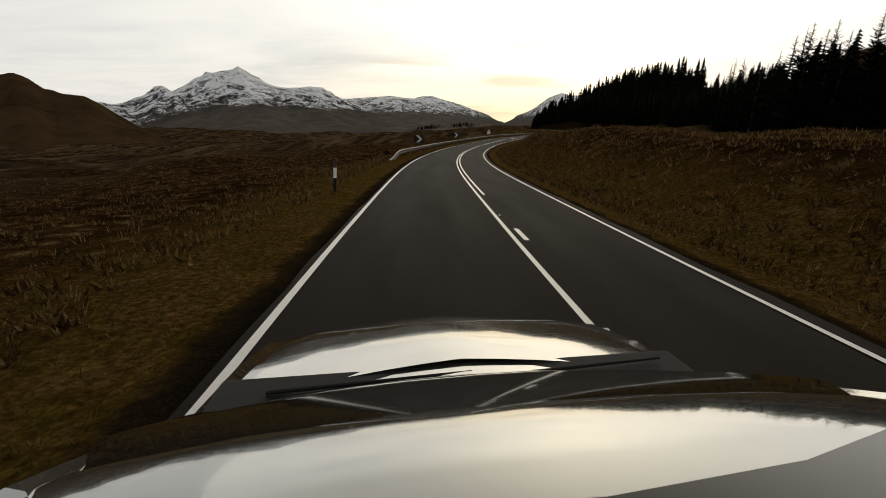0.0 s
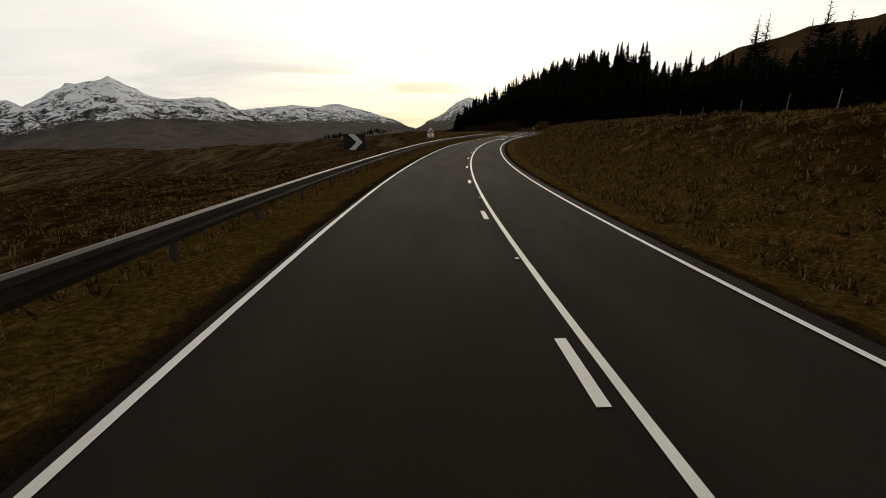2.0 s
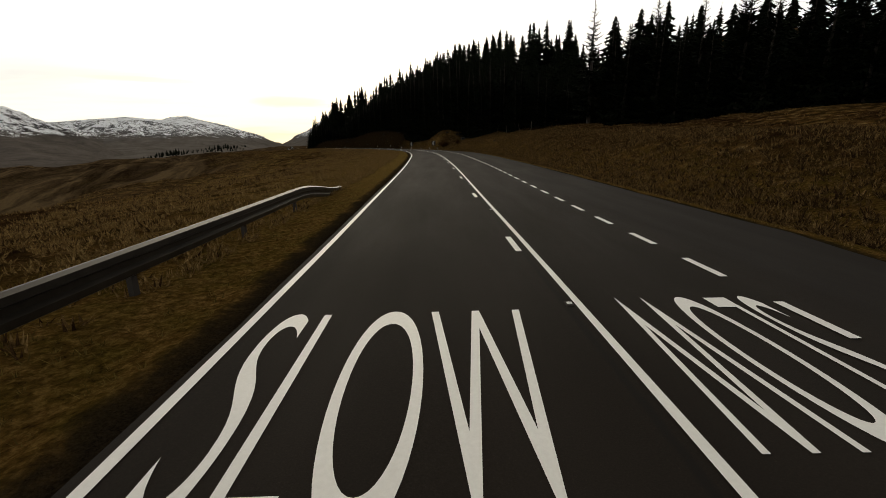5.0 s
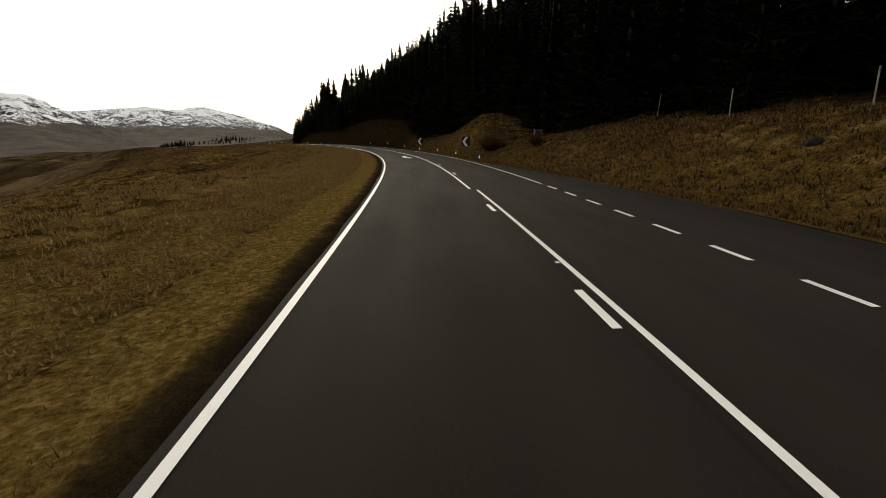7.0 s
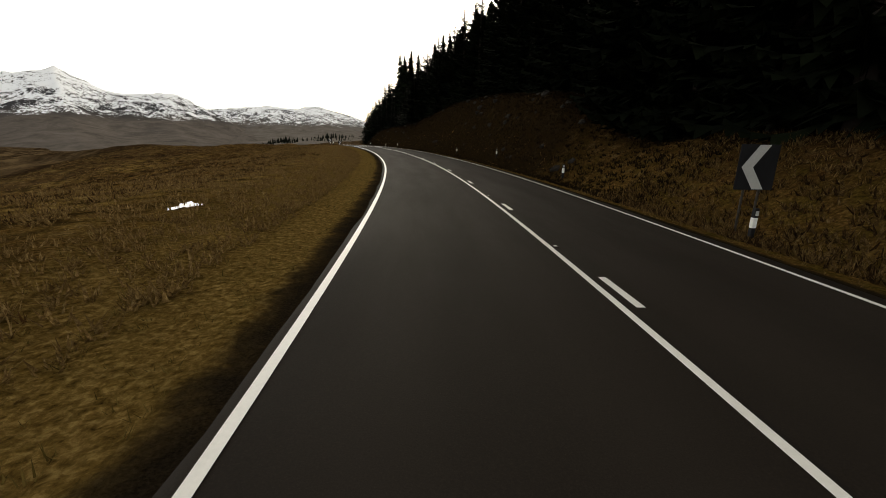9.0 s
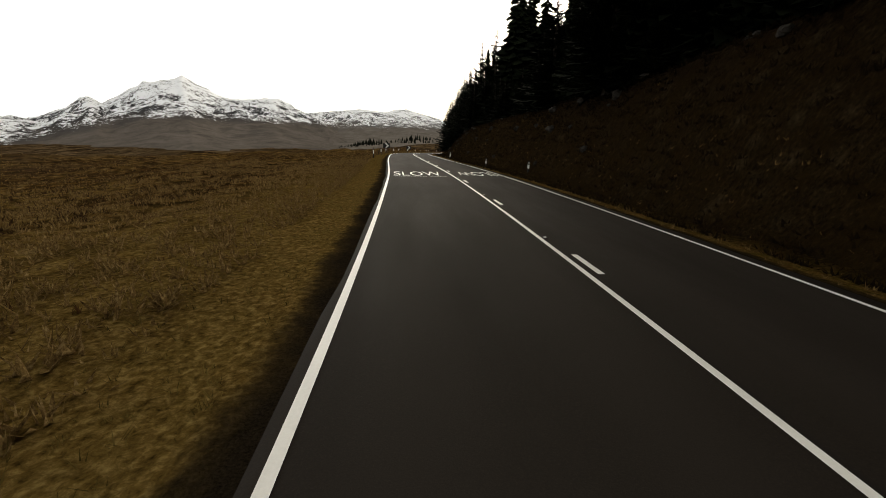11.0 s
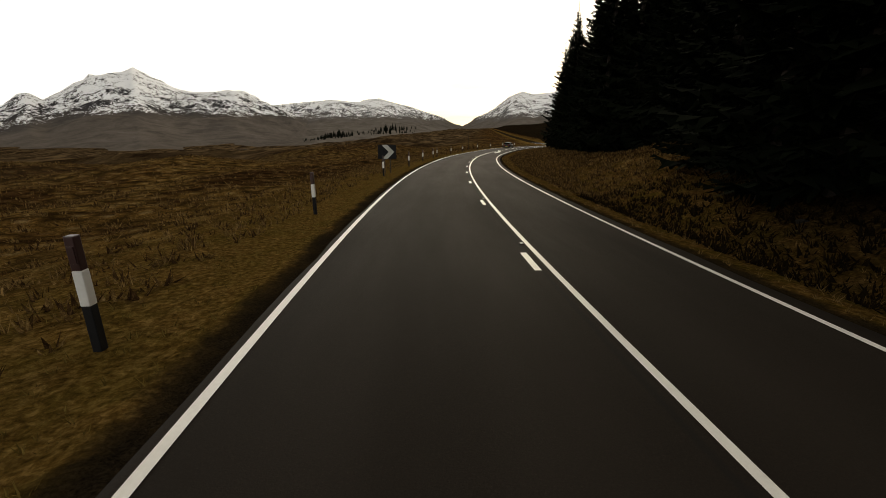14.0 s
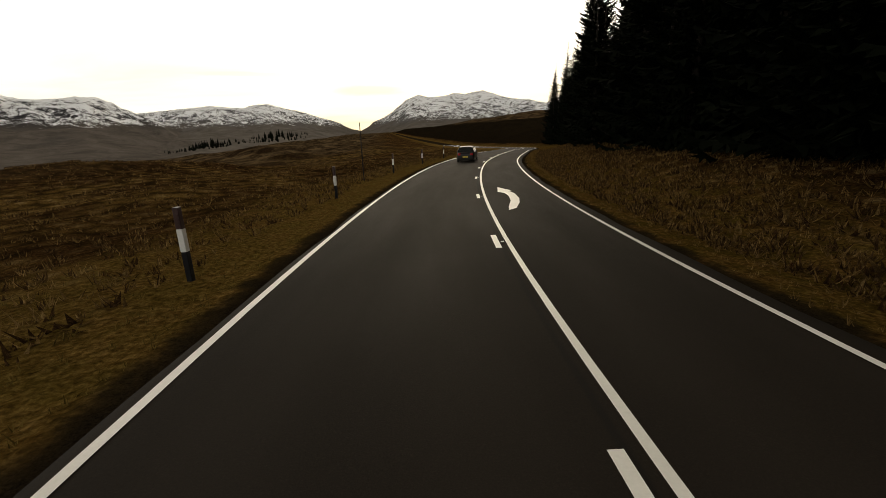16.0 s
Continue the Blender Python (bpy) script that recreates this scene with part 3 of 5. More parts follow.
def dashes(name, s0, s1, l, mark, gap, width, label, group):
    s = s0
    while s < s1:
        stripe(name, s, s + mark, l, width, label)
        s += mark + gap


for s0, s1, l in ((-80, 68, A_), (16.5, 268.6, B_), (269.0, 479.6, A_), (479.6, 842, B_)):
    stripe("centre_line", s0, s1, l, 0.105, "solid white centre line")


def dash_run(knots, last, l):
    """Centre dashes whose spacing is given at some of them: (index, y)."""
    k = np.array(knots)
    for i_ in range(int(last) + 1):
        s_ = float(np.interp(i_, k[:, 0], k[:, 1])) + max(0, i_ - k[-1, 0]) * 7.75
        stripe("centre_dash", s_, s_ + 1.25, l, 0.13, "short white centre dash")


dash_run(((0, -76.8), (11, 8.75)), 11, B_)
dash_run(((0, 76.7), (1, 84.9), (5, 118.6), (10, 159.5), (20, 239.9), (23, 263.5)), 23, A_)
dash_run(((0, 276.0), (2, 292.4), (6, 324.3), (17, 409.6), (22, 447.0), (25, 471.0)), 25, B_)
dash_run(((0, 486.8), (3, 511.0), (8, 550.8), (10, 565.7)), 34, A_)
dashes("lay_by_dash", 172.87, 270, road_w, 1.07, 1.065, 0.14, "short white dash along the lay-by", "lay-by dashes")

# ---------------------------------------------------------------- mountains and hills


def massif(name, label, mat, eye, skyline, front, depth, relief, seed, rows=90, per=3.2, base=-92):
    """A range of hills round the valley. skyline: (degrees east of +y, metres away, height) along its crest."""
    az = np.arange(skyline[0][0], skyline[-1][0] + 0.01, 1 / per)
    k = np.array(skyline)
    crest, dist = np.interp(az, k[:, 0], k[:, 2]), np.interp(az, k[:, 0], k[:, 1])
    u = np.concatenate((np.linspace(0, 1, rows), np.linspace(1.05, 1.7, 10)))
    U, A = np.meshgrid(u, az, indexing="ij")
    R = dist - front + front * np.minimum(U, 1) + np.maximum(U - 1, 0) * depth
    X = eye[0] + R * np.sin(np.radians(A))
    Y = eye[1] + R * np.cos(np.radians(A))
    up = np.where(U <= 1, 0.45 * U + 0.55 * U**2.0, 1 - 0.9 * (U - 1))
    ends = smooth(A, az[0], az[0] + 3) * smooth(-A, -az[-1], -az[-1] + 3)
    H = base + (crest - base) * up * (0.15 + 0.85 * ends)
    ridge = 1 - np.abs(wave(X, Y, 240, seed, 5)) * 1.6
    small = wave(X, Y, 70, seed + 1.3, 4)
    gully = np.abs(wave(X + 0.5 * Y, Y - 0.3 * X, 330, seed + 0.6, 3))
    mask = smooth(U, 0.15, 0.85) * (1 - 0.85 * smooth(U, 0.84, 1.0) * (U <= 1))
    H = H + mask * relief * (0.55 * ridge + 0.22 * small - 0.55 * gully + 0.1) + smooth(U, 0.85, 1.0) * relief * 0.05 * small
    ob = sheet(name, np.stack((X, Y, H), -1), mat)
    return tagged(ob, label, "mountain", kind="structure")


E13 = (13.3, 437.6)
massif("snowy_mountain", "snow-streaked grey mountain above brown lower slopes", SNOWY, E13,
       ((-80, 3300, 130), (-70, 3300, 150), (-62, 3350, 60), (-57, 3400, 44), (-54.7, 3400, 38), (-52.4, 3400, 34), (-49.3, 3400, 119), (-47.9, 3400, 168), (-46.8, 3400, 146), (-44.7, 3400, 225),
        (-42.9, 3400, 281), (-41.3, 3400, 307), (-40.1, 3400, 318), (-39.4, 3400, 342), (-38.5, 3400, 312), (-37.6, 3400, 288), (-35.4, 3400, 226), (-33.1, 3400, 221), (-31.7, 3400, 224), (-30, 3400, 227),
        (-28.5, 3400, 199), (-26.9, 3350, 158), (-24.7, 3300, 101), (-22.4, 3200, 29), (-19.5, 3100, -50), (-16, 3000, -70)),
       2300, 700, 60, 0.7, per=4)
massif("far_snowy_ridge", "distant whitened ridge at the head of the valley", HAZYSNOW, E13,
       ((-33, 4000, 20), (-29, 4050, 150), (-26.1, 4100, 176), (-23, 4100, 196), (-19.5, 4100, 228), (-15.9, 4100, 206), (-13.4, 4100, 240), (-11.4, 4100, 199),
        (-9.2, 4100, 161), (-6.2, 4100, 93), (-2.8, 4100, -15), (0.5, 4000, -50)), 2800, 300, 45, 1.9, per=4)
massif("far_peak", "distant pointed peak with snow under its top", HAZYSNOW, E13,
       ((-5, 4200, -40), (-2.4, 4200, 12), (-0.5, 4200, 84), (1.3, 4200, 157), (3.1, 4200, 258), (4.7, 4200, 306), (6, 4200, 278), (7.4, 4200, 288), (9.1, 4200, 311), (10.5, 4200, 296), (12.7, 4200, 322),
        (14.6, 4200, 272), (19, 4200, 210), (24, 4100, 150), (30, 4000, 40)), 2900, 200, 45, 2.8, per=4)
massif("brown_fell", "dark brown heather hill below the mountains", FELL, (0.0, 0.0),
       ((-100, 1500, 60), (-80, 1600, 120), (-66, 1700, 130), (-59, 1800, 88), (-55.5, 1800, 84), (-54.2, 1800, 99), (-53.2, 1800, 86), (-52.2, 1800, 56), (-51, 1800, 46), (-49.3, 1800, 44),
        (-47.9, 1800, 17), (-46.5, 1780, -17), (-45, 1750, -46), (-42.5, 1700, -62)), 1000, 500, 45, 0.2)
massif("forest_hill", "bare brown hilltop rising behind the forest", FELL, (-8.4, 110.9),
       ((22, 930, 20), (30, 900, 80), (35.3, 900, 127), (39, 900, 137), (41, 900, 148), (45.6, 900, 149), (47.3, 900, 156), (48.8, 900, 162), (50.8, 900, 159), (53, 900, 148), (58, 890, 130), (66, 870, 115), (80, 850, 100), (95, 800, 80)),
       620, 500, 10, 1.4, base=10)

# ---------------------------------------------------------------- trees


def spruce_meshes(height, spread, seed, sparse=0.0, twigs=5, gap=1.0):
    """Trunk and crown of a spruce, as two meshes."""
    rng = random.Random(seed)
    bm = bmesh.new()
    lean = rng.uniform(-0.25, 0.25)
    rings = []
    for k in range(7):
        t = k / 6
        r = (0.016 * height) * (1 - t) ** 0.9 + 0.012
        cx = lean * t * t
        rings.append([bm.verts.new((cx + r * math.cos(a) * (1 + 0.1 * math.sin(3 * a)), r * math.sin(a), t * height * 0.985)) for a in (i * math.tau / 7 for i in range(7))])
    for a, b in zip(rings, rings[1:]):
        for i in range(7):
            bm.faces.new((a[i], a[(i + 1) % 7], b[(i + 1) % 7], b[i]))
    trunk = bpy.data.meshes.new("trunk")
    bm.to_mesh(trunk)
    bm.free()
    trunk.materials.append(BARK)
    V, F = [], []

    def tri(a, b, c):
        i = len(V)
        V.extend((a, b, c))
        F.append((i, i + 1, i + 2))

    z = height * (0.05 + 0.12 * sparse)
    turn = 0.0
    while z < height * 0.99:
        t = z / height
        reach = spread * (1 - t) ** 0.95 * (0.7 + 0.3 * min(1, t * 5)) + 0.10
        for k in range(7 if t < 0.75 else 5):
            if rng.random() < 0.05 + 0.45 * sparse:
                continue
            a = turn + k * math.tau / (7 if t < 0.75 else 5) + rng.uniform(-0.3, 0.3)
            ln = reach * rng.uniform(0.55, 1.18)
            droop = rng.uniform(0.10, 0.42) * (1 - t * 0.9)
            tip = rng.uniform(0.0, 0.16) + 0.35 * t
            ca, sa = math.cos(a), math.sin(a)
            cx = lean * t * t
            z0 = z + rng.uniform(-0.2, 0.2)

            def at(u):
                return Vector((cx + ca * ln * u, sa * ln * u, z0 + ln * (-droop * math.sin(u * 2.2) + tip * u * u)))
            side = Vector((-sa, ca, 0))
            n = twigs if ln > 0.8 else 3
            w = 0.05 + 0.02 * ln
            tri(at(0) - side * w, at(0) + side * w, at(1))
            for j in range(n):
                u = (j + 0.7) / (n + 0.25)
                p, q = at(u), at(min(1, u + 0.16))
                wl = ln * 0.36 * (1.1 - 0.75 * u) * rng.uniform(0.7, 1.25)
                hang = Vector((0, 0, -wl * rng.uniform(0.25, 0.75)))
                for sg in (-1, 1):
                    out = (q - p) * 1.1 + side * sg * wl + hang
                    tri(p - (q - p) * 0.35, q, p + out)
                tri(p - (q - p) * 0.6, q, p + Vector((0, 0, -wl * rng.uniform(0.4, 0.95))) + (q - p) * 0.5)
        turn += 0.9
        z += (0.36 + 0.012 * height) * (1.05 - 0.45 * t) * (1 + 0.4 * sparse) * gap
    # leader
    tri(Vector((lean - 0.05, 0, height * 0.95)), Vector((lean + 0.05, 0, height * 0.95)), Vector((lean, 0, height * 1.03)))
    crown = bpy.data.meshes.new("crown")
    crown.from_pydata([tuple(v) for v in V], [], F)
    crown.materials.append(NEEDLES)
    return trunk, crown


def rough_spruce(height, spread, seed):
    """Arrays of a simpler spruce for the depth of the forest."""
    rng = random.Random(seed)
    V, F = [], []
    z = height * 0.04
    turn = 0
    while z < height * 0.98:
        t = z / height
        reach = spread * (1 - t) ** 0.85 * rng.uniform(0.7, 1.25) + 0.12
        for k in range(6):
            a = turn + k * math.tau / 6 + rng.uniform(-0.3, 0.3)
            ln = reach * rng.uniform(0.6, 1.2)
            ca, sa = math.cos(a), math.sin(a)
            w = ln * 0.36
            i = len(V)
            dz = -ln * rng.uniform(0.1, 0.45)
            V += [(0, 0, z + 0.3), (ca * ln * 0.55 - sa * w, sa * ln * 0.55 + ca * w, z + dz * 1.2), (ca * ln, sa * ln, z + dz * 0.9), (ca * ln * 0.55 + sa * w, sa * ln * 0.55 - ca * w, z + dz * 1.2)]
            F += [(i, i + 1, i + 2), (i, i + 2, i + 3)]
        turn += 0.7
        z += 0.62 * (1.1 - 0.5 * t) * height / 15
    i = len(V)
    V += [(-0.07, 0, height * 0.93), (0.07, 0, height * 0.93), (0, 0, height * 1.04)]
    F += [(i, i + 1, i + 2)]
    return np.array(V), np.array(F)


# treetop skylines in the camera's view along the road: degrees east of +y, slope
SKYLINES = []


def skyline_from(eye, *line):
    SKYLINES.append((eye, np.array(line)))


skyline_from((-3.7, 18.3, 1.5), (4.3, -0.035), (5.3, -0.010), (9.8, 0.037), (11.9, 0.057), (13.1, 0.068), (18.9, 0.086), (21.7, 0.084), (26.0, 0.103), (28.6, 0.123), (29.8, 0.134), (32.8, 0.116), (35.5, 0.104))
skyline_from((-10.1, 73.8, -0.1), (3.6, -0.023), (4.7, 0.015), (10.1, 0.052), (12.5, 0.078), (15.5, 0.094), (20.4, 0.108), (22.9, 0.116), (28.7, 0.115), (32.5, 0.113), (36.9, 0.118), (41.5, 0.131), (45.1, 0.139))
skyline_from((-8.4, 110.9, -0.4), (1.6, 0.006), (1.9, 0.031), (9.0, 0.085), (11.6, 0.096), (13.8, 0.119), (19.4, 0.141), (23.5, 0.148), (28.7, 0.151), (31.1, 0.155), (35.9, 0.140), (45.7, 0.153), (52.4, 0.144))
skyline_from((-2.2, 147.5, -0.2), (-1.2, 0.008), (-0.0, 0.045), (7.3, 0.104), (11.8, 0.144), (15.4, 0.170), (23.9, 0.187), (28.0, 0.180), (35.7, 0.172), (39.3, 0.177), (43.7, 0.170), (51.0, 0.171), (58.1, 0.167))
skyline_from((21.4, 234.2, 0.0), (-7.7, 0.004), (-3.1, 0.092), (1.8, 0.164), (7.0, 0.202), (9.8, 0.231), (13.3, 0.272), (20.9, 0.262), (31.0, 0.270), (43.1, 0.253), (50.8, 0.235), (56.5, 0.190), (60.3, 0.156))
skyline_from((31.8, 284.8, 0.0), (-9.7, -0.014), (-9.0, 0.021), (-6.4, 0.080), (-4.5, 0.126), (-3.2, 0.122), (-0.2, 0.185), (1.9, 0.224), (5.4, 0.220), (7.5, 0.264))
skyline_from((34.0, 319.2, -0.3), (-10.7, -0.028), (-10.5, 0.009), (-9.0, 0.070), (-6.4, 0.131), (-4.3, 0.161), (-2.5, 0.174), (-0.8, 0.236), (1.3, 0.276))
skyline_from((22.4, 404.4, -0.4), (-8.0, 0.025), (-7.9, 0.050), (-5.9, 0.128), (-3.5, 0.175), (-2.4, 0.241), (-1.5, 0.279))
skyline_from((13.6, 437.7, -0.8), (-4.7, 0.037), (-4.5, 0.091), (-3.1, 0.171), (-1.6, 0.220), (1.2, 0.260))
skyline_from((0.6, 505.2, -2.7), (12.3, 0.030), (12.6, 0.144), (14.0, 0.207), (14.4, 0.248))
skyline_from((0.9, 556.6, -4.3), (19.1, 0.022), (19.6, 0.110), (21.6, 0.164), (23.1, 0.205), (24.3, 0.234))


def fit_to_skyline(x, y, z, tall, r):
    """The height that fits a tree there under the skyline in the camera's view."""
    for (ex, ey, ez), k in SKYLINES:
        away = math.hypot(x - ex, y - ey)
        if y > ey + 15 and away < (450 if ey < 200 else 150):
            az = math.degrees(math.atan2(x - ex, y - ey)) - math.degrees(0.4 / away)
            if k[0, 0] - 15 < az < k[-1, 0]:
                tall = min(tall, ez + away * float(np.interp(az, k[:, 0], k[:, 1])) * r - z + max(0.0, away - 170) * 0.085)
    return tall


def plant_forest():
    rng = random.Random(11)
    kinds = []
    for k, (h, w, sp) in enumerate(((15, 3.6, 0), (13, 3.1, 0.05), (17, 3.8, 0.1), (11, 2.9, 0), (15.5, 2.8, 0.4), (9, 2.6, 0.0))):
        trunk, crown = spruce_meshes(h, w, 40 + k, sp)
        kinds.append((h, trunk, crown, sp))
    tall_kinds = []
    for k, (h, w) in enumerate(((26, 4.8), (29, 5.2), (23, 4.4))):
        trunk, crown = spruce_meshes(h, w, 70 + k, 0.0, twigs=6, gap=1.25)
        tall_kinds.append((h, trunk, crown, 0.0))
    count = 0
    s = -20.0
    while s < 705:
        e0, h0 = np.interp(s, EDGE[:, 0], EDGE[:, 1]), np.interp(s, EDGE[:, 0], EDGE[:, 2])
        for row in range(2 if s > 200 else 1):
            l = road_w(s) + e0 + row * 3.4 + rng.uniform(-1.2, 1.8)
            ss = s + rng.uniform(-1.2, 1.2)
            h, trunk, crown, sp = kinds[rng.choice((0, 0, 1, 1, 2, 3, 3, 4, 5))] if s > 40 else kinds[rng.choice((0, 1, 2, 3))]
            if s > 290:
                h, trunk, crown, sp = rng.choice(tall_kinds) if row == 0 else kinds[rng.choice((3, 5))]
            size = h0 / (14 if s < 290 or row else 27) * rng.uniform(0.72, 1.2)
            x, y, z = spot(ss, l)
            full = size
            size = fit_to_skyline(x, y, z, size * h, rng.uniform(0.86, 1.18)) / h
            broad = (size + full) / 2
            if size * h < 3.5:
                continue
            top = new("spruce_tree")
            top.matrix_basis = pose(x, y, z - 0.15, rng.uniform(-1.5, 1.5), rng.uniform(-1.5, 1.5), rng.uniform(0, 360)) @ Matrix.Diagonal((broad, broad, size, 1))
            a, b = new("trunk", trunk), new("crown", crown)
            a.parent = b.parent = top
            tagged(top, ("thin ragged dark spruce standing in the forest edge" if sp > 0.3 else
                         "young dark spruce with branches to the ground" if h < 10 else "tall dark green spruce at the forest edge"), "tree", "forest edge spruces")
            count += 1
        s += 4.6 if s < 200 else 3.9
    # the depth of the forest behind its edge
    shapes = [rough_spruce(h, w, 90 + k) for k, (h, w) in enumerate(((14, 3.3), (12, 2.9), (16, 3.5), (13, 2.7)))]
    VV, FF, base = [], [], 0
    for _ in range(1600):
        s = rng.uniform(-90, 720)
        e0, h0 = np.interp(s, EDGE[:, 0], EDGE[:, 1]), np.interp(s, EDGE[:, 0], EDGE[:, 2])
        depth = (3 if s < 300 else 6) + (45 if s < 250 else 60 if s < 300 else 75) * rng.random() ** 1.25
        x, y, z = spot(s, road_w(s) + e0 + depth)
        V, F = shapes[rng.randrange(4)]
        h = V[:, 2].max()
        size = fit_to_skyline(x, y, z, h0 * rng.uniform(0.75, 1.25), rng.uniform(0.86, 1.14)) / h
        if size * h < 3.5:
            continue
        wide = min(size, 1.6) * rng.uniform(0.95, 1.25)
        a = rng.uniform(0, math.tau)
        c, d = math.cos(a) * wide, math.sin(a) * wide
        W = np.stack((x + V[:, 0] * c - V[:, 1] * d, y + V[:, 0] * d + V[:, 1] * c, z - 0.2 + V[:, 2] * size), -1)
        VV.append(W)
        FF.append(F + base)
        base += len(V)
    me = bpy.data.meshes.new("spruce_forest")
    V, F = np.concatenate(VV), np.concatenate(FF)
    me.from_pydata(V.tolist(), [], F.tolist())
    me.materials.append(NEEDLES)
    tagged(new("spruce_forest", me), "dense dark spruce plantation", "forest", kind="stuff")
    # tall ragged old trees that stand clear of the rest
    for x, y, tall in ((82, 203, 24), (84.5, 206, 27), (88, 207, 27.5), (92, 196, 24), (95, 195, 28), (64, 122, 22), (59, 116, 20), (66, 118, 21), (84, 176, 21)):
        h, trunk, crown, sp = kinds[4] if rng.random() < 0.5 else kinds[2]
        top = new("spruce_tree")
        z = 3.5
        top.matrix_basis = pose(x, y, z, 0, 0, rng.uniform(0, 360)) @ Matrix.Diagonal((tall / h * 1.25, tall / h * 1.25, tall / h, 1))
        p, q = new("trunk", trunk), new("crown", crown)
        p.parent = q.parent = top
        tagged(top, "tall ragged old spruce standing clear of the forest", "tree", "tall old spruces")
    return count


plant_forest()


def distant_wood():
    """A belt of plantation far down the valley."""
    rng = random.Random(3)
    V0, F0 = rough_spruce(12, 3.2, 7)
    VV, FF, base = [], [], 0
    for k in range(150):
        az, dist = rng.uniform(-23.5, -8.5), rng.uniform(840, 960)
        x, y = dist * math.sin(radians(az)), 505 + dist * math.cos(radians(az))
        z = float(rise(np.array(y), np.array(x - 34.0)))
        size = rng.uniform(0.6, 1.15) * (0.7 + 0.3 * math.sin(az * 0.9))
        VV.append(V0 * size + np.array((x, y, z - 0.5)))
        FF.append(F0 + base)
        base += len(V0)
    me = bpy.data.meshes.new("distant_wood")
    me.from_pydata(np.concatenate(VV).tolist(), [], np.concatenate(FF).tolist())
    me.materials.append(NEEDLES)
    tagged(new("distant_wood", me), "dark belt of plantation on the valley floor", "forest", kind="stuff")


distant_wood()

# ---------------------------------------------------------------- road furniture and markings on the asphalt
STEEL = plain("galvanised_steel", (0.038, 0.032, 0.026), 0.40, metal=0.7, vary=0.45, grain=5.0)
RUST = plain("weathered_steel", (0.022, 0.016, 0.012), 0.85, metal=0.1, vary=0.4, grain=8.0)
BLACK = plain("black_enamel", (0.010, 0.010, 0.011), 0.7, vary=0.4, grain=6.0, shine=0.15)
WHITE = plain("white_enamel", (0.72, 0.72, 0.70), 0.45, vary=0.12, grain=9.0)
REFLECT = plain("grey_reflective", (0.40, 0.40, 0.38), 0.35, vary=0.1, grain=20.0)
RED = plain("red_enamel", (0.36, 0.020, 0.022), 0.45, vary=0.15, grain=9.0)
DARKRED = plain("dark_red_reflector", (0.030, 0.006, 0.005), 0.4, vary=0.3, grain=9.0)
POSTWOOD = plain("grey_post_wood", (0.16, 0.13, 0.10), 0.9, vary=0.4, grain=18.0, relief=0.004)
ROCK = plain("dark_rock", (0.022, 0.019, 0.016), 0.92, vary=0.7, grain=3.0, relief=0.05, shine=0.06)

for node in BLACK.node_tree.nodes:
    if node.type == "BSDF_PRINCIPLED":
        node.inputs["Specular IOR Level"].default_value = 0.15


def stand(name, s, l, turn=0.0, up=None, lean=0.0, face=True):
    """An empty thing standing on the land beside the road, turned along it."""
    x, y, z = spot(s, l) if up is None else spot(s, l, up)
    ob = new(name)
    ob.matrix_basis = pose(x, y, z - 0.02, 0, lean, -heading(s) + turn)
    return ob


def guard_rail(s0, s1, l):
    """Steel safety barrier: a corrugated beam on posts, dipping into the ground at its start."""
    top = new("guard_rail")
    s = np.arange(s0, s1, 0.8)
    ground_ = 0 * s - 0.12
    high = 0.66 * smooth(s, s0, s0 + 7) * smooth(-s, -s1, -s1 + 7) - 0.05
    prof = ((0.015, -0.155), (0.075, -0.13), (0.08, -0.06), (0.015, -0.03), (0.015, 0.03), (0.08, 0.06), (0.075, 0.13), (0.015, 0.155),
            (-0.005, 0.158), (0.0, 0.03), (0.0, -0.03), (-0.005, -0.158))
    pts = np.stack([spot(s, 0 * s + l + a * 1.3, ground_ + high + b * 1.45) for a, b in prof + prof[:1]], 1)
    beam = sheet("beam", pts, STEEL, shade=False)
    beam.parent = top
    tagged(beam, "galvanised corrugated beam with dull patches")
    bm = bmesh.new()
    box(bm, -0.05, 0.05, -0.065, 0.065, -1.5, 0.15, 0.006)
    box(bm, 0.05, 0.10, -0.04, 0.04, -0.12, 0.10)
    master = part("post", bm, RUST, top)
    k = s0 + 2.0
    mesh = master.data
    first = True
    while k < s1 - 1:
        x, y, z = spot(k, l - 0.11, float(np.interp(k, s, ground_ + high)))
        ob = master if first else new("post", mesh)
        first = False
        ob.parent = top
        ob.matrix_basis = pose(x, y, z, 0, 0, -heading(k))
        k += 4.0
    return tagged(top, "long galvanised steel guard rail on short posts", "guard rail")


guard_rail(40, 205, -2.42)


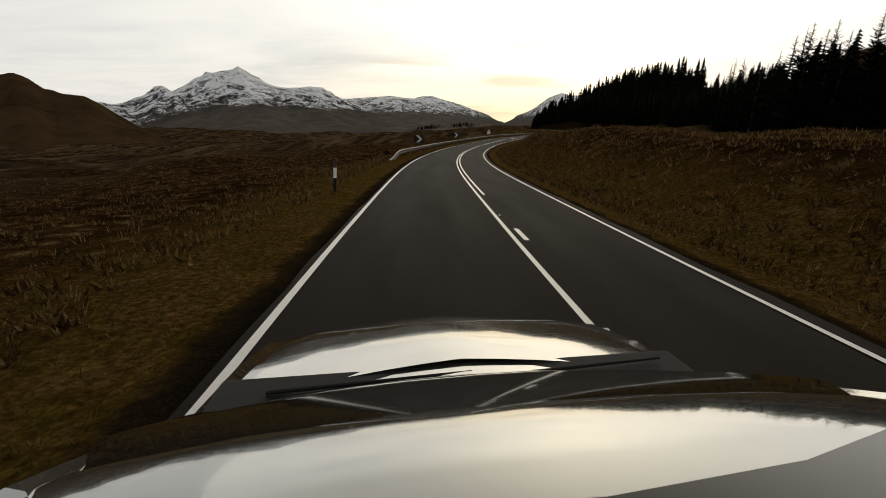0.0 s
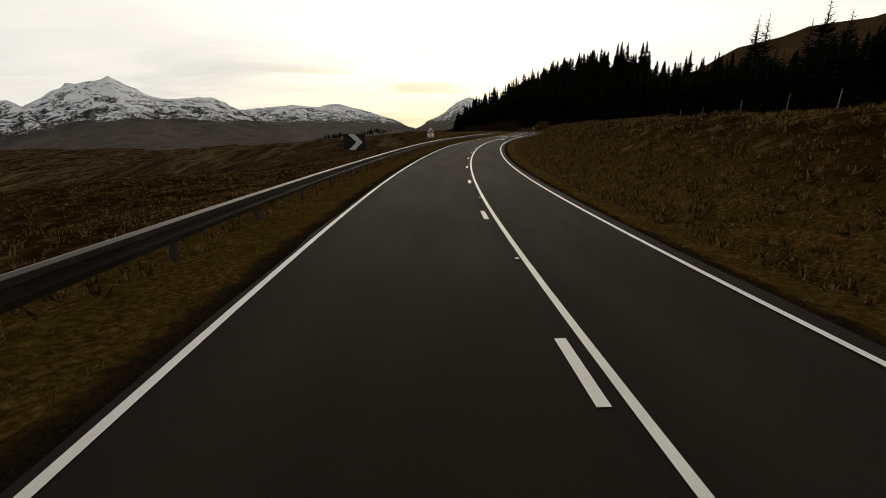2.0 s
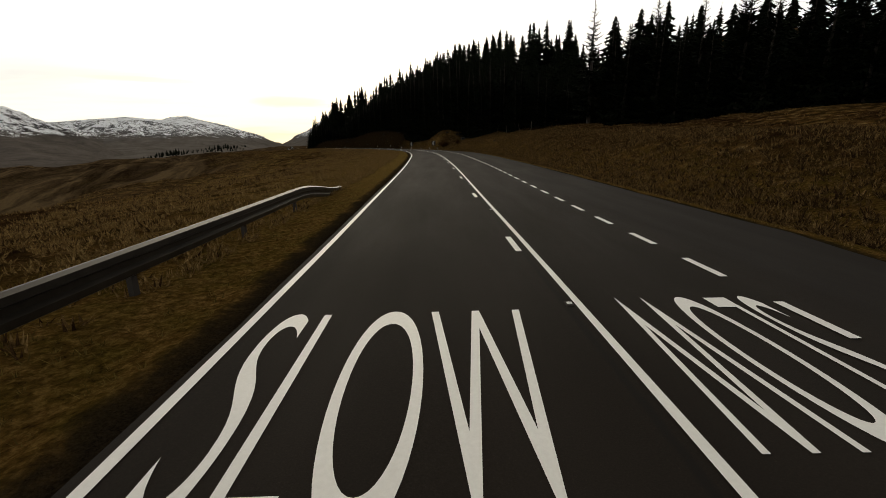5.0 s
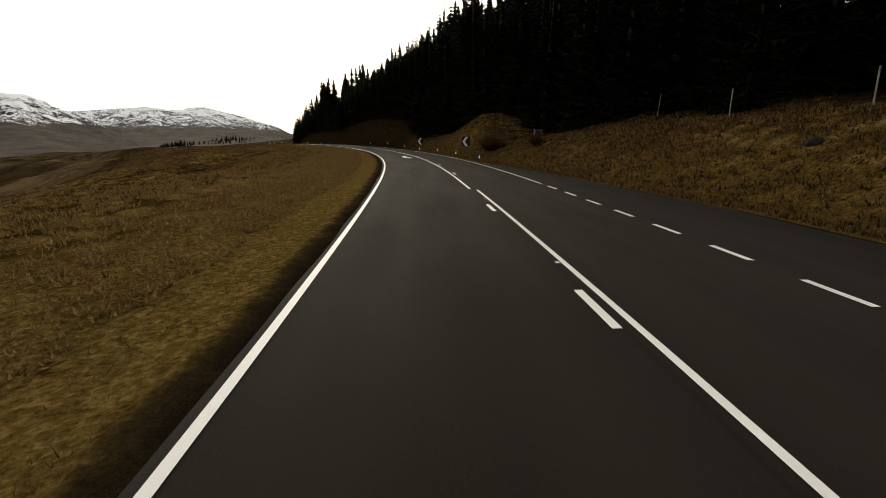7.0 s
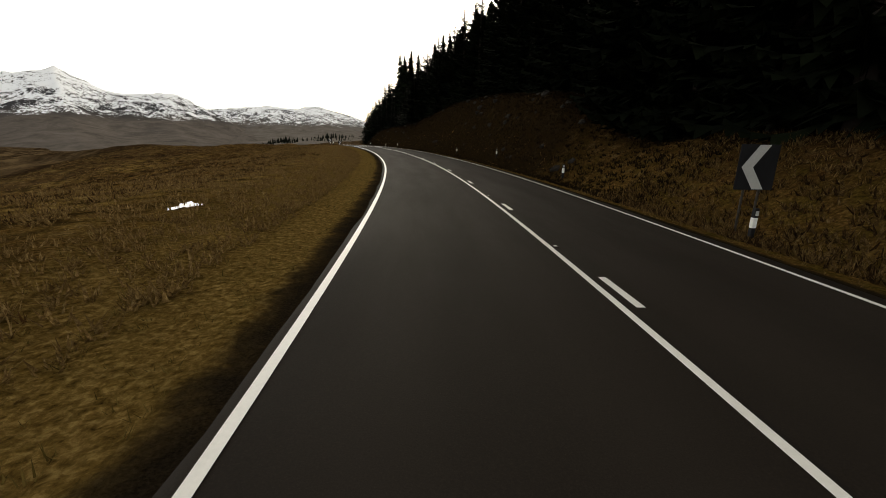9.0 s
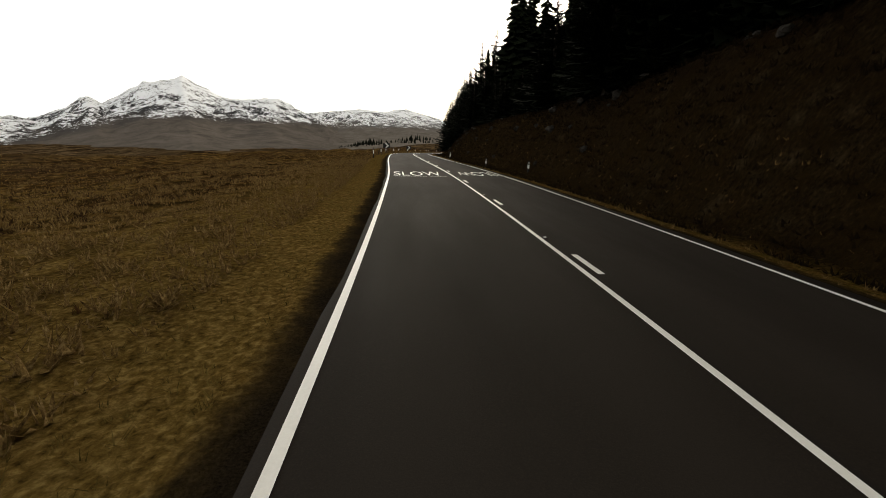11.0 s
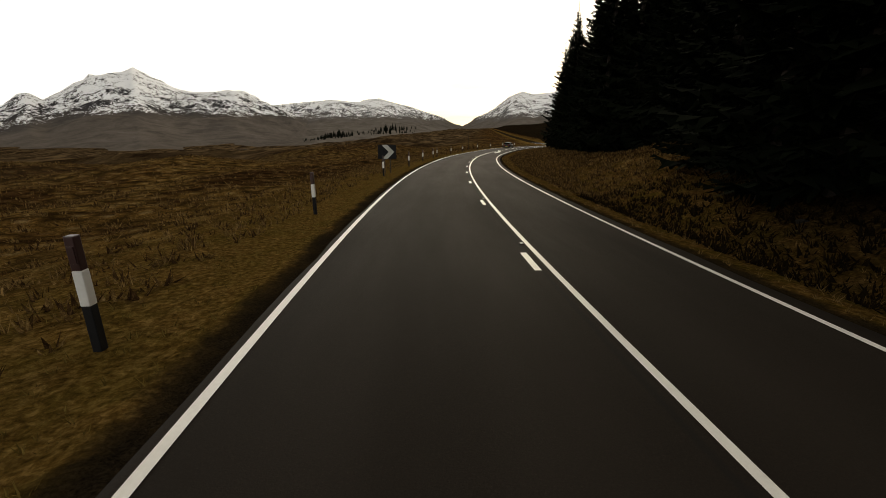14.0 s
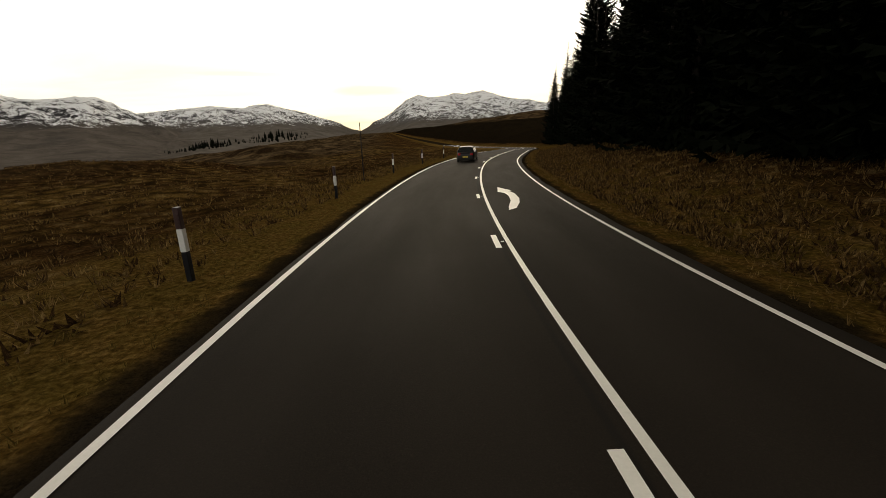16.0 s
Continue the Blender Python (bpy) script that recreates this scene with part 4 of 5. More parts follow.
def marker_post(s, l, lean=0.0, dark_top=True, tall=1.45, side="left"):
    """Verge marker: black post with a white band and a reflector."""
    top = stand("marker_post", s, l, lean=lean)
    w = 0.056

    def piece(name, z0, z1, mat, label, grow=0.0):
        bm = bmesh.new()
        box(bm, -w - grow, w + grow, -0.056 - grow, 0.056 + grow, z0, z1, 0.012)
        part(name, bm, mat, top, label)
    piece("base", -0.3, tall * 0.42, BLACK, "black lower part of the post")
    piece("band", tall * 0.42, tall * 0.72, WHITE, "white band", 0.002)
    piece("head", tall * 0.72, tall, DARKRED if dark_top else BLACK, "dark red reflective head" if dark_top else "black head")
    bm = bmesh.new()
    box(bm, -0.04, 0.04, -0.070, -0.055, tall * 0.78, tall * 0.92, 0.004)
    part("reflector", bm, DARKRED if dark_top else REFLECT, top, "small reflector plate")
    return tagged(top, "black and white verge marker post" + (" with dark red head" if dark_top else " leaning in the heather" if lean else ""), "marker post", f"marker posts on the {'valley' if side == 'left' else 'forest'} side")


for s, l in ((17.5, -2.0), (444.7, -2.1), (465.4, -1.9), (479.8, -2.2), (492.5, -1.85), (502.0, -1.8), (517.7, -1.8), (529.4, -1.6), (539.6, -1.7), (548.0, -1.7), (553.6, -2.1),
             (564.5, -1.9), (575.5, -2.2), (588.0, -2.2), (598.0, -2.0), (608.0, -2.0), (618.0, -2.0)):
    marker_post(s, l, lean=3 if s < 20 else 0)
for s, d, lean in ((294.3, 2.1, 0), (305.6, 2.2, 0), (317.8, 2.5, 0), (329.4, 2.2, 0), (344.0, 2.8, 0), (359.0, 2.9, 0), (374, 2.6, 0), (417.0, 2.6, 0), (428.3, 2.3, 0), (444.1, 1.0, 7)):
    marker_post(s, float(road_w(s)) + d, lean=lean, dark_top=False, tall=1.1 if s > 440 else 0.9, side="right")


def chevron_sign(s, l, way, low=0.75, wide=1.02, high=0.86, legs=1, turn=0.0):
    """Black bend sign with one grey reflective chevron. way: 1 points right, -1 left."""
    top = stand("chevron_sign", s, l, turn)
    bm = bmesh.new()
    box(bm, -wide / 2, wide / 2, -0.012, 0.012, low, low + high, 0.006)
    part("board", bm, BLACK, top, "black sign board")
    bm = bmesh.new()
    c, h, t, r = low + high / 2, high / 2 - 0.015, wide * 0.29, wide * 0.33
    outline = ((-r + 0.02, -h), (-r + t + 0.02, -h), (r + 0.02, 0), (-r + t + 0.02, h), (-r + 0.02, h), (r - t + 0.02, 0))
    vs = [bm.verts.new((way * (a + 0.06), -0.0175, c + b)) for a, b in outline]
    bm.faces.new(vs if way > 0 else vs[::-1])
    bmesh.ops.recalc_face_normals(bm, faces=bm.faces)
    made = bmesh.ops.extrude_face_region(bm, geom=bm.faces[:])
    bmesh.ops.translate(bm, verts=[v for v in made["geom"] if isinstance(v, bmesh.types.BMVert)], vec=(0, 0.004, 0))
    part("chevron", bm, REFLECT, top, "grey reflective chevron")
    for x in ((0.12,) if legs == 1 else (-0.22, 0.22)):
        bm = bmesh.new()
        rod(bm, (x, 0.045, -0.6), (x, 0.045, low + high - 0.1), 0.032, sides=12)
        part("pole", bm, STEEL, top)
        bm = bmesh.new()
        box(bm, x - 0.05, x + 0.05, 0.01, 0.03, low + high * 0.5, low + high * 0.5 + 0.05)
        part("clip", bm, STEEL, top)
    return tagged(top, "black bend sign with a grey " + ("right" if way > 0 else "left") + "-pointing chevron", "road sign", "bend signs")


chevron_sign(67.0, -3.4, 1, low=1.35, wide=1.5, high=1.1)
chevron_sign(104.0, -3.8, 1, low=1.4, wide=1.55, high=1.1)
chevron_sign(483.6, -2.5, 1, low=1.22, wide=1.52, high=1.14, legs=2)
chevron_sign(520.6, -2.0, 1, low=1.12, wide=1.42, high=1.07, legs=2)
chevron_sign(304.4, float(road_w(304)) + 3.2, -1, low=1.15, wide=1.1, high=1.2)
chevron_sign(330.0, float(road_w(330)) + 2.5, -1, low=1.25, wide=1.1, high=1.2, legs=2)


def text_mesh(words, size, bold=0.0):
    """Vertices and faces of words in the built-in font, centred, as arrays."""
    curve = bpy.data.curves.new("lettering", "FONT")
    curve.body, curve.size, curve.align_x, curve.align_y, curve.offset = words, size, "CENTER", "CENTER", bold
    ob = new("lettering", curve)
    me = bpy.data.meshes.new_from_object(ob.evaluated_get(bpy.context.evaluated_depsgraph_get()))
    V = np.array([v.co[:] for v in me.vertices])
    F = [tuple(p.vertices) for p in me.polygons]
    bpy.data.objects.remove(ob)
    bpy.data.curves.remove(curve)
    bpy.data.meshes.remove(me)
    return V, F


def warning_sign(s, l):
    """Red-edged falling-rocks triangle over a plate that reads For 12 miles."""
    top = stand("warning_sign", s, l, up=0.13)
    top.matrix_basis = top.matrix_basis @ Matrix.Diagonal((1.28, 1.28, 1.28, 1))
    bm = bmesh.new()
    rod(bm, (0, 0.05, -1.6), (0, 0.05, 1.92), 0.036, sides=12)
    part("pole", bm, STEEL, top)

    def triangle(name, r, y, mat, label, cz=1.54):
        bm = bmesh.new()
        pts = []
        for k in range(3):
            a = math.pi / 2 + k * math.tau / 3
            cx, cz2 = (r - 0.05) * math.cos(a), (r - 0.05) * math.sin(a)
            for j in range(-2, 3):
                b = a + j * 0.42
                pts.append((cx + 0.05 * math.cos(b), y, cz + cz2 + 0.05 * math.sin(b)))
        f = bm.faces.new([bm.verts.new(p) for p in pts])
        made = bmesh.ops.extrude_face_region(bm, geom=[f])
        bmesh.ops.translate(bm, verts=[v for v in made["geom"] if isinstance(v, bmesh.types.BMVert)], vec=(0, 0.01, 0))
        bmesh.ops.recalc_face_normals(bm, faces=bm.faces)
        part(name, bm, mat, top, label)
    triangle("triangle", 0.50, 0.0, RED, "red triangle with rounded corners")
    triangle("panel", 0.35, -0.012, WHITE, "white inner triangle")
    bm = bmesh.new()
    slope = ((0.24, -0.145), (0.24 - 0.36, -0.145), (0.02, 0.13), (0.075, 0.11), (0.10, 0.05), (0.15, 0.02))
    f = bm.faces.new([bm.verts.new((a, -0.020, 1.54 + b)) for a, b in slope])
    part("cliff", bm, BLACK, top, "black cliff symbol")
    for a, b, r in ((-0.03, 0.06, 0.032), (-0.085, 0.0, 0.034), (-0.14, -0.075, 0.036), (-0.05, -0.06, 0.028), (-0.16, -0.13, 0.03)):
        bm = bmesh.new()
        bmesh.ops.create_circle(bm, cap_ends=True, segments=7, radius=r, matrix=Matrix.Translation((a, -0.021, 1.54 + b)) @ Matrix.Rotation(math.pi / 2, 4, "X"))
        part("rock_symbol", bm, BLACK, top)
    bm = bmesh.new()
    box(bm, -0.42, 0.42, -0.008, 0.008, 0.70, 1.24, 0.02)
    plate = part("plate", bm, BLACK, top, "black edge of the plate")
    bm = bmesh.new()
    box(bm, -0.395, 0.395, -0.014, -0.006, 0.725, 1.215, 0.003)
    part("plate_face", bm, WHITE, plate, "white plate")
    for words, z in (("For", 1.085), ("12 miles", 0.865)):
        V, F = text_mesh(words, 0.245, 0.006)
        W = np.stack((V[:, 0] * (0.95 if len(words) < 4 else 0.80), np.full(len(V), -0.0165), V[:, 1] + z), -1)
        mesh_object("lettering", W, F, BLACK, plate)
    return tagged(top, "red falling rocks triangle over a white For 12 miles plate", "road sign")


warning_sign(140.6, -4.1)


def road_words(words, s0, s1, l0, l1, flip, label):
    V, F = text_mesh(words, 1.0, -0.006)
    lo, hi = V.min(0), V.max(0)
    u, v = (V[:, 0] - lo[0]) / (hi[0] - lo[0]), (V[:, 1] - lo[1]) / (hi[1] - lo[1])
    if flip:
        u, v = 1 - u, 1 - v
    l = l0 + u * (l1 - l0)
    P = spot(s0 + v * (s1 - s0), l, camber(l) + 0.007)
    ob = mesh_object("road_lettering", P, F, PAINT)
    tagged(ob, label, "road marking", kind="structure")


for s0 in (413.8, 185.5):
    road_words("SLOW", s0, s0 + 3.3, 0.34, 3.52, False, "white word SLOW painted on the asphalt")
    road_words("SLOW", s0 + 0.6, s0 + 3.6, 4.75, float(road_w(s0)) - 0.25, True, "white word SLOW painted for oncoming traffic")
stripe("word_underline", 413.25, 413.33, 2.0, 3.4, "faint white cross line under the word")


ARROW = ((0.0, 0.25), (0.20, -0.48), (0.22, -0.26), (0.35, -0.51), (0.57, -0.52), (0.75, -0.34), (0.94, 0.03), (1.0, 0.42), (0.90, 0.33), (0.67, 0.01), (0.47, -0.07), (0.34, 0.04), (0.30, 0.19), (0.27, 0.40))


def lane_arrow(s0, s1, l0, flip, label):
    """A curved deflection arrow with a barbed head. flip: for traffic in the other lane."""
    V = np.array(ARROW)
    s, l = s0 + V[:, 0] * (s1 - s0), l0 + V[:, 1]
    if flip:
        s, l = s1 - V[:, 0] * (s1 - s0), l0 - V[:, 1] * 0.75
    bm = bmesh.new()
    f = bm.faces.new([bm.verts.new(p) for p in spot(s, l, camber(l) + 0.008)])
    bmesh.ops.triangulate(bm, faces=[f])
    bm.normal_update()
    for f in bm.faces:
        if f.normal.z < 0:
            f.normal_flip()
    tagged(part("lane_arrow", bm, PAINT), label, "road marking", kind="structure")


lane_arrow(570.6, 577.0, 5.3, True, "white curved arrow painted on the asphalt")
lane_arrow(160.2, 166.0, 5.3, True, "white curved arrow painted on the asphalt")
lane_arrow(296.7, 303.6, 3.0, False, "white curved arrow painted for oncoming traffic")


def cats_eye():
    top = new("road_stud")
    bm = bmesh.new()
    box(bm, -0.055, 0.055, -0.08, 0.08, -0.02, 0.016, 0.01)
    part("housing", bm, RUST, top, "cast iron housing")
    bm = bmesh.new()
    box(bm, -0.035, 0.035, -0.035, 0.035, 0.0, 0.026, 0.008)
    part("lens", bm, WHITE, top, "pale rubber and glass insert")
    return tagged(top, "low road stud set between the centre lines", "road stud", "road studs")


stud = cats_eye()
k = 4.1
first = True
while k < 640:
    x, y, z = spot(k, 4.253, 0.049)
    m = pose(x, y, z, 0, 0, -heading(k))
    if first:
        stud.matrix_basis = m
        first = False
    else:
        copy_thing(stud, m)
    k += 7.7


def snow_pole(s, l, tall, lean):
    top = stand("snow_pole", s, l, lean=lean)
    bm = bmesh.new()
    rod(bm, (0, 0, -0.3), (0, 0, tall * 0.55), 0.035, 0.032)
    part("lower_pole", bm, BLACK, top, "dark lower length")
    bm = bmesh.new()
    rod(bm, (0, 0, tall * 0.55), (0, 0, tall), 0.032, 0.026)
    part("upper_pole", bm, RUST, top, "rusty upper length")
    return tagged(top, "thin tall snow pole on the verge", "pole", "snow poles")


snow_pole(463.4, -2.3, 3.4, 6)
snow_pole(582.5, -2.8, 3.5, 0)


def fence_post(s, e, tall, lean):
    top = stand("fence_post", s, float(road_w(s)) + e, lean=lean)
    bm = bmesh.new()
    rod(bm, (0, 0, -0.5), (0.01, 0, tall), 0.04, 0.035, 8)
    part("stake", bm, POSTWOOD, top)
    bm = bmesh.new()
    box(bm, -0.02, 0.02, -0.065, -0.045, tall - 0.16, tall - 0.13)
    part("staple", bm, STEEL, top)
    return tagged(top, "slim grey wooden fence post on the bank", "post", "fence posts")


rng = random.Random(5)
for k in range(13):
    fence_post(100 + 5.5 * k, 21 + 1.0 * math.sin(k), 1.6, rng.uniform(-3, 3))
for k in range(6):
    fence_post(262 + 8 * k, 15.5 + rng.uniform(-0.4, 0.4), 1.9, rng.uniform(-5, 5))


def stone(s, l, size, seed):
    r = random.Random(seed)
    bm = bmesh.new()
    bmesh.ops.create_icosphere(bm, subdivisions=3, radius=1)
    for v in bm.verts:
        n_ = noise.fractal(v.co * 1.1 + Vector((seed * 3.7, 0, 0)), 1.0, 2.0, 3)
        v.co *= 1 + 0.45 * n_
        v.co.z = round(v.co.z * 2.5) / 2.5 * 0.4 + v.co.z * 0.6
    for v in bm.verts:
        v.co = Vector((v.co.x * size, v.co.y * size * r.uniform(0.9, 1.1), v.co.z * size * 0.75))
    ob = part("rock", bm, ROCK)
    x, y, z = spot(s, l)
    ob.matrix_basis = pose(x, y, z - size * 0.25, 0, 0, r.uniform(0, 360))
    return tagged(ob, "dark rock bedded in the bank", "rock", "rocks in the bank")


for k in range(40):
    s = rng.uniform(338, 498)
    stone(s, float(road_w(s)) + rng.uniform(3.4, 7.0), rng.uniform(0.12, 0.3), k)
ledges = random.Random(77)
for k in range(80):
    s = ledges.uniform(345, 490)
    stone(s, float(road_w(s)) + ledges.uniform(3.0, 6.8), ledges.uniform(0.14, 0.4), 100 + k)
for k in range(9):
    s = rng.uniform(266, 330)
    stone(s, float(road_w(s)) + rng.uniform(4, 14), rng.uniform(0.25, 0.6), 60 + k)


def pool():
    """A small wet hollow that mirrors the sky."""
    m, n, b, where = material("standing_water")
    b.inputs["Base Color"].default_value = (0.02, 0.022, 0.02, 1)
    b.inputs["Roughness"].default_value = 0.05
    bump(n, b, n.noise(where, 6.0, 3.0), 0.15, 0.01)
    V = [tuple(spot(332.8, -5.8))]
    zt = V[0][2] + 0.05
    V = [(V[0][0], V[0][1], zt)]
    for k in range(18):
        a = k * math.tau / 18
        r = 0.9 + 0.35 * math.sin(3 * a + 1) + 0.2 * math.sin(7 * a)
        x, y, z = spot(332.8 + 0.75 * r * math.sin(a), -5.8 + 0.36 * r * math.cos(a))
        V.append((x, y, zt))
    F = [(0, 1 + k, 1 + (k + 1) % 18) for k in range(18)]
    tagged(mesh_object("pool", V, F, m), "small pool of water in the grass reflecting the sky", "water", kind="structure")


pool()

# ---------------------------------------------------------------- grass, heather and shrubs


def scatter(name, label, mat, count, place, blades, high, wide, seed, droop=0.5):
    """Many small tufts of blades as one mesh of stuff."""
    r = np.random.RandomState(seed)
    s, l = place(r, count)
    P = spot(s, l)
    size = r.uniform(0.55, 1.35, count) * high
    n = count * blades
    base = np.repeat(P, blades, 0)
    hs = np.repeat(size, blades) * r.uniform(0.6, 1.2, n)
    a = r.uniform(0, math.tau, n)
    out = hs * r.uniform(0.2, 1.0, n) * droop
    root = np.repeat(size, blades) * 0.28
    ra = r.uniform(0, math.tau, n)
    bx, by = base[:, 0] + root * np.cos(ra), base[:, 1] + root * np.sin(ra)
    w = wide * r.uniform(0.6, 1.4, n)
    px, py = -np.sin(a) * w, np.cos(a) * w
    z = base[:, 2] - 0.03
    A = np.stack((bx - px, by - py, z), -1)
    B = np.stack((bx + px, by + py, z), -1)
    C = np.stack((bx + out * np.cos(a), by + out * np.sin(a), z + hs), -1)
    V = np.stack((A, B, C), 1).reshape(-1, 3)
    me = bpy.data.meshes.new(name)
    me.vertices.add(len(V))
    me.vertices.foreach_set("co", V.ravel())
    me.loops.add(len(V))
    me.loops.foreach_set("vertex_index", np.arange(len(V)))
    me.polygons.add(n)
    me.polygons.foreach_set("loop_start", np.arange(n) * 3)
    me.polygons.foreach_set("loop_total", np.full(n, 3))
    me.materials.append(mat)
    me.update(calc_edges=True)
    me.validate()
    return tagged(new(name, me), label, "grass" if "grass" in name else "heather", kind="stuff")


def verge_left(r, n):
    s = r.uniform(-4, 640, n)
    return s, -0.75 - 4.5 * r.rand(n) ** 1.4


def verge_right(r, n):
    s = r.uniform(-4, 640, n)
    return s, road_w(s) + layby(s) + 0.75 + 3.2 * r.rand(n) ** 1.3


def moor_left(r, n):
    s = r.uniform(0, 640, n)
    return s, -3.2 - 46 * r.rand(n) ** 1.8


def heather_left(r, n):
    s, l = moor_left(r, n)
    move = (s > 190) & (s < 440) & (r.rand(n) < 0.7)
    return np.where(move, np.where(r.rand(n) < 0.5, r.uniform(0, 190, n), r.uniform(440, 640, n)), s), l


def bank_right(r, n):
    s = r.uniform(0, 640, n)
    return s, road_w(s) + layby(s) + 2.2 + 26 * r.rand(n) ** 1.5


def bank_grass(r, n):
    s, l = bank_right(r, n)
    back = (s > 338) & (s < 505) & (r.rand(n) < 0.97)
    s2 = np.where(back, r.uniform(195, 335, n), s)
    return s2, road_w(s2) + layby(s2) + (l - road_w(s) - layby(s))


scatter("verge_grass_valley_side", "short olive and straw grass on the verge", GREENGRASS, 19000, verge_left, 8, 0.11, 0.008, 1, 1.3)
scatter("verge_grass_forest_side", "short straw-coloured grass on the verge", GRASS, 12000, verge_right, 8, 0.12, 0.008, 2, 1.3)
scatter("moor_grass_valley_side", "tussocks of bleached moor grass", GRASS, 13000, moor_left, 9, 0.20, 0.010, 3, 1.3)
scatter("heather_valley_side", "dark brown heather clumps", HEATHER, 9000, heather_left, 10, 0.15, 0.012, 4, 1.2)
scatter("bank_grass_forest_side", "tussocks of bleached grass on the bank", GRASS, 13000, bank_grass, 9, 0.22, 0.010, 5, 1.3)
scatter("heather_forest_side", "dark brown heather on the bank", HEATHER, 10000, bank_grass, 10, 0.17, 0.013, 6, 1.2)


def tussocks(name, label, mat, count, place, wide, high, seed):
    """Low ragged tufts of grass and heather as one mesh of stuff."""
    r = np.random.RandomState(seed)
    s, l = place(r, count)
    P = spot(s, l)
    n = 7
    size = np.repeat(wide * r.uniform(0.5, 1.6, count), n)
    tall = np.repeat(high * r.uniform(0.5, 1.7, count), n) * r.uniform(0.6, 1.4, count * n)
    a = np.tile(np.arange(n) * math.tau / n, count) + np.repeat(r.uniform(0, math.tau, count), n) + r.uniform(-0.5, 0.5, count * n)
    base = np.repeat(P, n, 0)
    ca, sa = np.cos(a), np.sin(a)
    half, out = size * r.uniform(0.10, 0.24, count * n), size * r.uniform(0.1, 1.1, count * n)
    root = size * r.uniform(0.0, 0.75, count * n)
    A = np.stack((base[:, 0] + root * ca - half * sa, base[:, 1] + root * sa + half * ca, base[:, 2] - 0.03), -1)
    B = np.stack((base[:, 0] + root * ca + half * sa, base[:, 1] + root * sa - half * ca, base[:, 2] - 0.03), -1)
    C = np.stack((base[:, 0] + (root + out) * ca, base[:, 1] + (root + out) * sa, base[:, 2] + tall), -1)
    V = np.stack((A, B, C), 1).reshape(-1, 3)
    FF = np.arange(len(V)).reshape(-1, 3)
    me = bpy.data.meshes.new(name)
    me.vertices.add(len(V))
    me.vertices.foreach_set("co", V.ravel())
    me.loops.add(FF.size)
    me.loops.foreach_set("vertex_index", FF.ravel())
    me.polygons.add(len(FF))
    me.polygons.foreach_set("loop_start", np.arange(len(FF)) * 3)
    me.polygons.foreach_set("loop_total", np.full(len(FF), 3))
    me.materials.append(mat)
    me.update(calc_edges=True)
    return tagged(new(name, me), label, "grass", kind="stuff")


def on_left(spans, first, reach):
    """Places on the valley side within stretches of the road."""
    def place(r, n):
        k = r.randint(0, len(spans), n)
        s0, s1 = np.array(spans)[k].T
        return s0 + (s1 - s0) * r.rand(n), -first - reach * r.rand(n) ** 1.35
    return place


def on_right(spans, first, reach):
    def place(r, n):
        k = r.randint(0, len(spans), n)
        s0, s1 = np.array(spans)[k].T
        s = s0 + (s1 - s0) * r.rand(n)
        return s, road_w(s) + layby(s) + first + reach * r.rand(n) ** 1.4
    return place


tussocks("tussocks_valley_side", "tufts of heather and bleached grass", TUSSOCK, 30000, on_left(((0, 200), (420, 640)), 2.4, 42), 0.19, 0.12, 21)
tussocks("golden_tussocks_valley_side", "tufts of golden moor grass", GOLDEN, 20000, on_left(((190, 440),), 2.2, 15), 0.19, 0.12, 23)
tussocks("heather_tufts_valley_side", "tufts of heather and bleached grass down the slope", TUSSOCK, 22000, on_left(((190, 440),), 9, 45), 0.21, 0.13, 26)
tussocks("tussocks_forest_side", "tufts of heather and bleached grass on the bank", TUSSOCK, 28000, on_right(((0, 200), (505, 640)), 1.9, 17), 0.22, 0.13, 22)
tussocks("golden_tussocks_forest_side", "tufts of golden grass on the bank", BANKTUFT, 26000, on_right(((190, 338),), 1.6, 15), 0.22, 0.13, 24)
tussocks("dark_tussocks_forest_side", "tufts on the rocky bank with shade put into their dark colour", SHADETUFT, 14000, on_right(((335, 507),), 1.6, 7), 0.2, 0.12, 25)


def shrub(s, l, wide, tall, seed, label):
    """A bare winter bush of many thin twigs."""
    r = random.Random(seed)
    top = stand("shrub", s, l)
    V, F = [], []
    for k in range(900):
        a, t = r.uniform(0, math.tau), r.random() ** 0.6
        tip = Vector((wide * t * math.cos(a), wide * t * math.sin(a), tall * (1 - 0.75 * t * t) * r.uniform(0.6, 1.05)))
        root = Vector((0.12 * wide * math.cos(a), 0.12 * wide * math.sin(a), 0))
        mid_ = (root + tip) / 2 + Vector((0, 0, 0.12 * tall))
        side = Vector((-math.sin(a), math.cos(a), 0)) * 0.012
        i = len(V)
        V += [root - side, root + side, mid_ + side, mid_ - side, tip]
        F += [(i, i + 1, i + 2, i + 3), (i + 3, i + 2, i + 4)]
        for q in range(2):
            j = len(V)
            d = Vector((r.uniform(-1, 1), r.uniform(-1, 1), r.uniform(-0.2, 0.8))) * 0.28 * wide
            V += [mid_ - side, mid_ + side, mid_ + d]
            F += [(j, j + 1, j + 2)]
    mesh_object("foliage", V, F, HEATHER, top)
    bm = bmesh.new()
    rod(bm, (0, 0, -0.2), (0, 0, tall * 0.3), 0.06, 0.03, 7)
    part("stem", bm, BARK, top)
    return tagged(top, label, "shrub")


shrub(300.5, float(road_w(301)) + 5.2, 2.9, 2.5, 1, "rounded bare brown bush beside the bend sign")
shrub(290.0, float(road_w(290)) + 6.5, 1.3, 1.3, 2, "low bare brown bush on the bank")
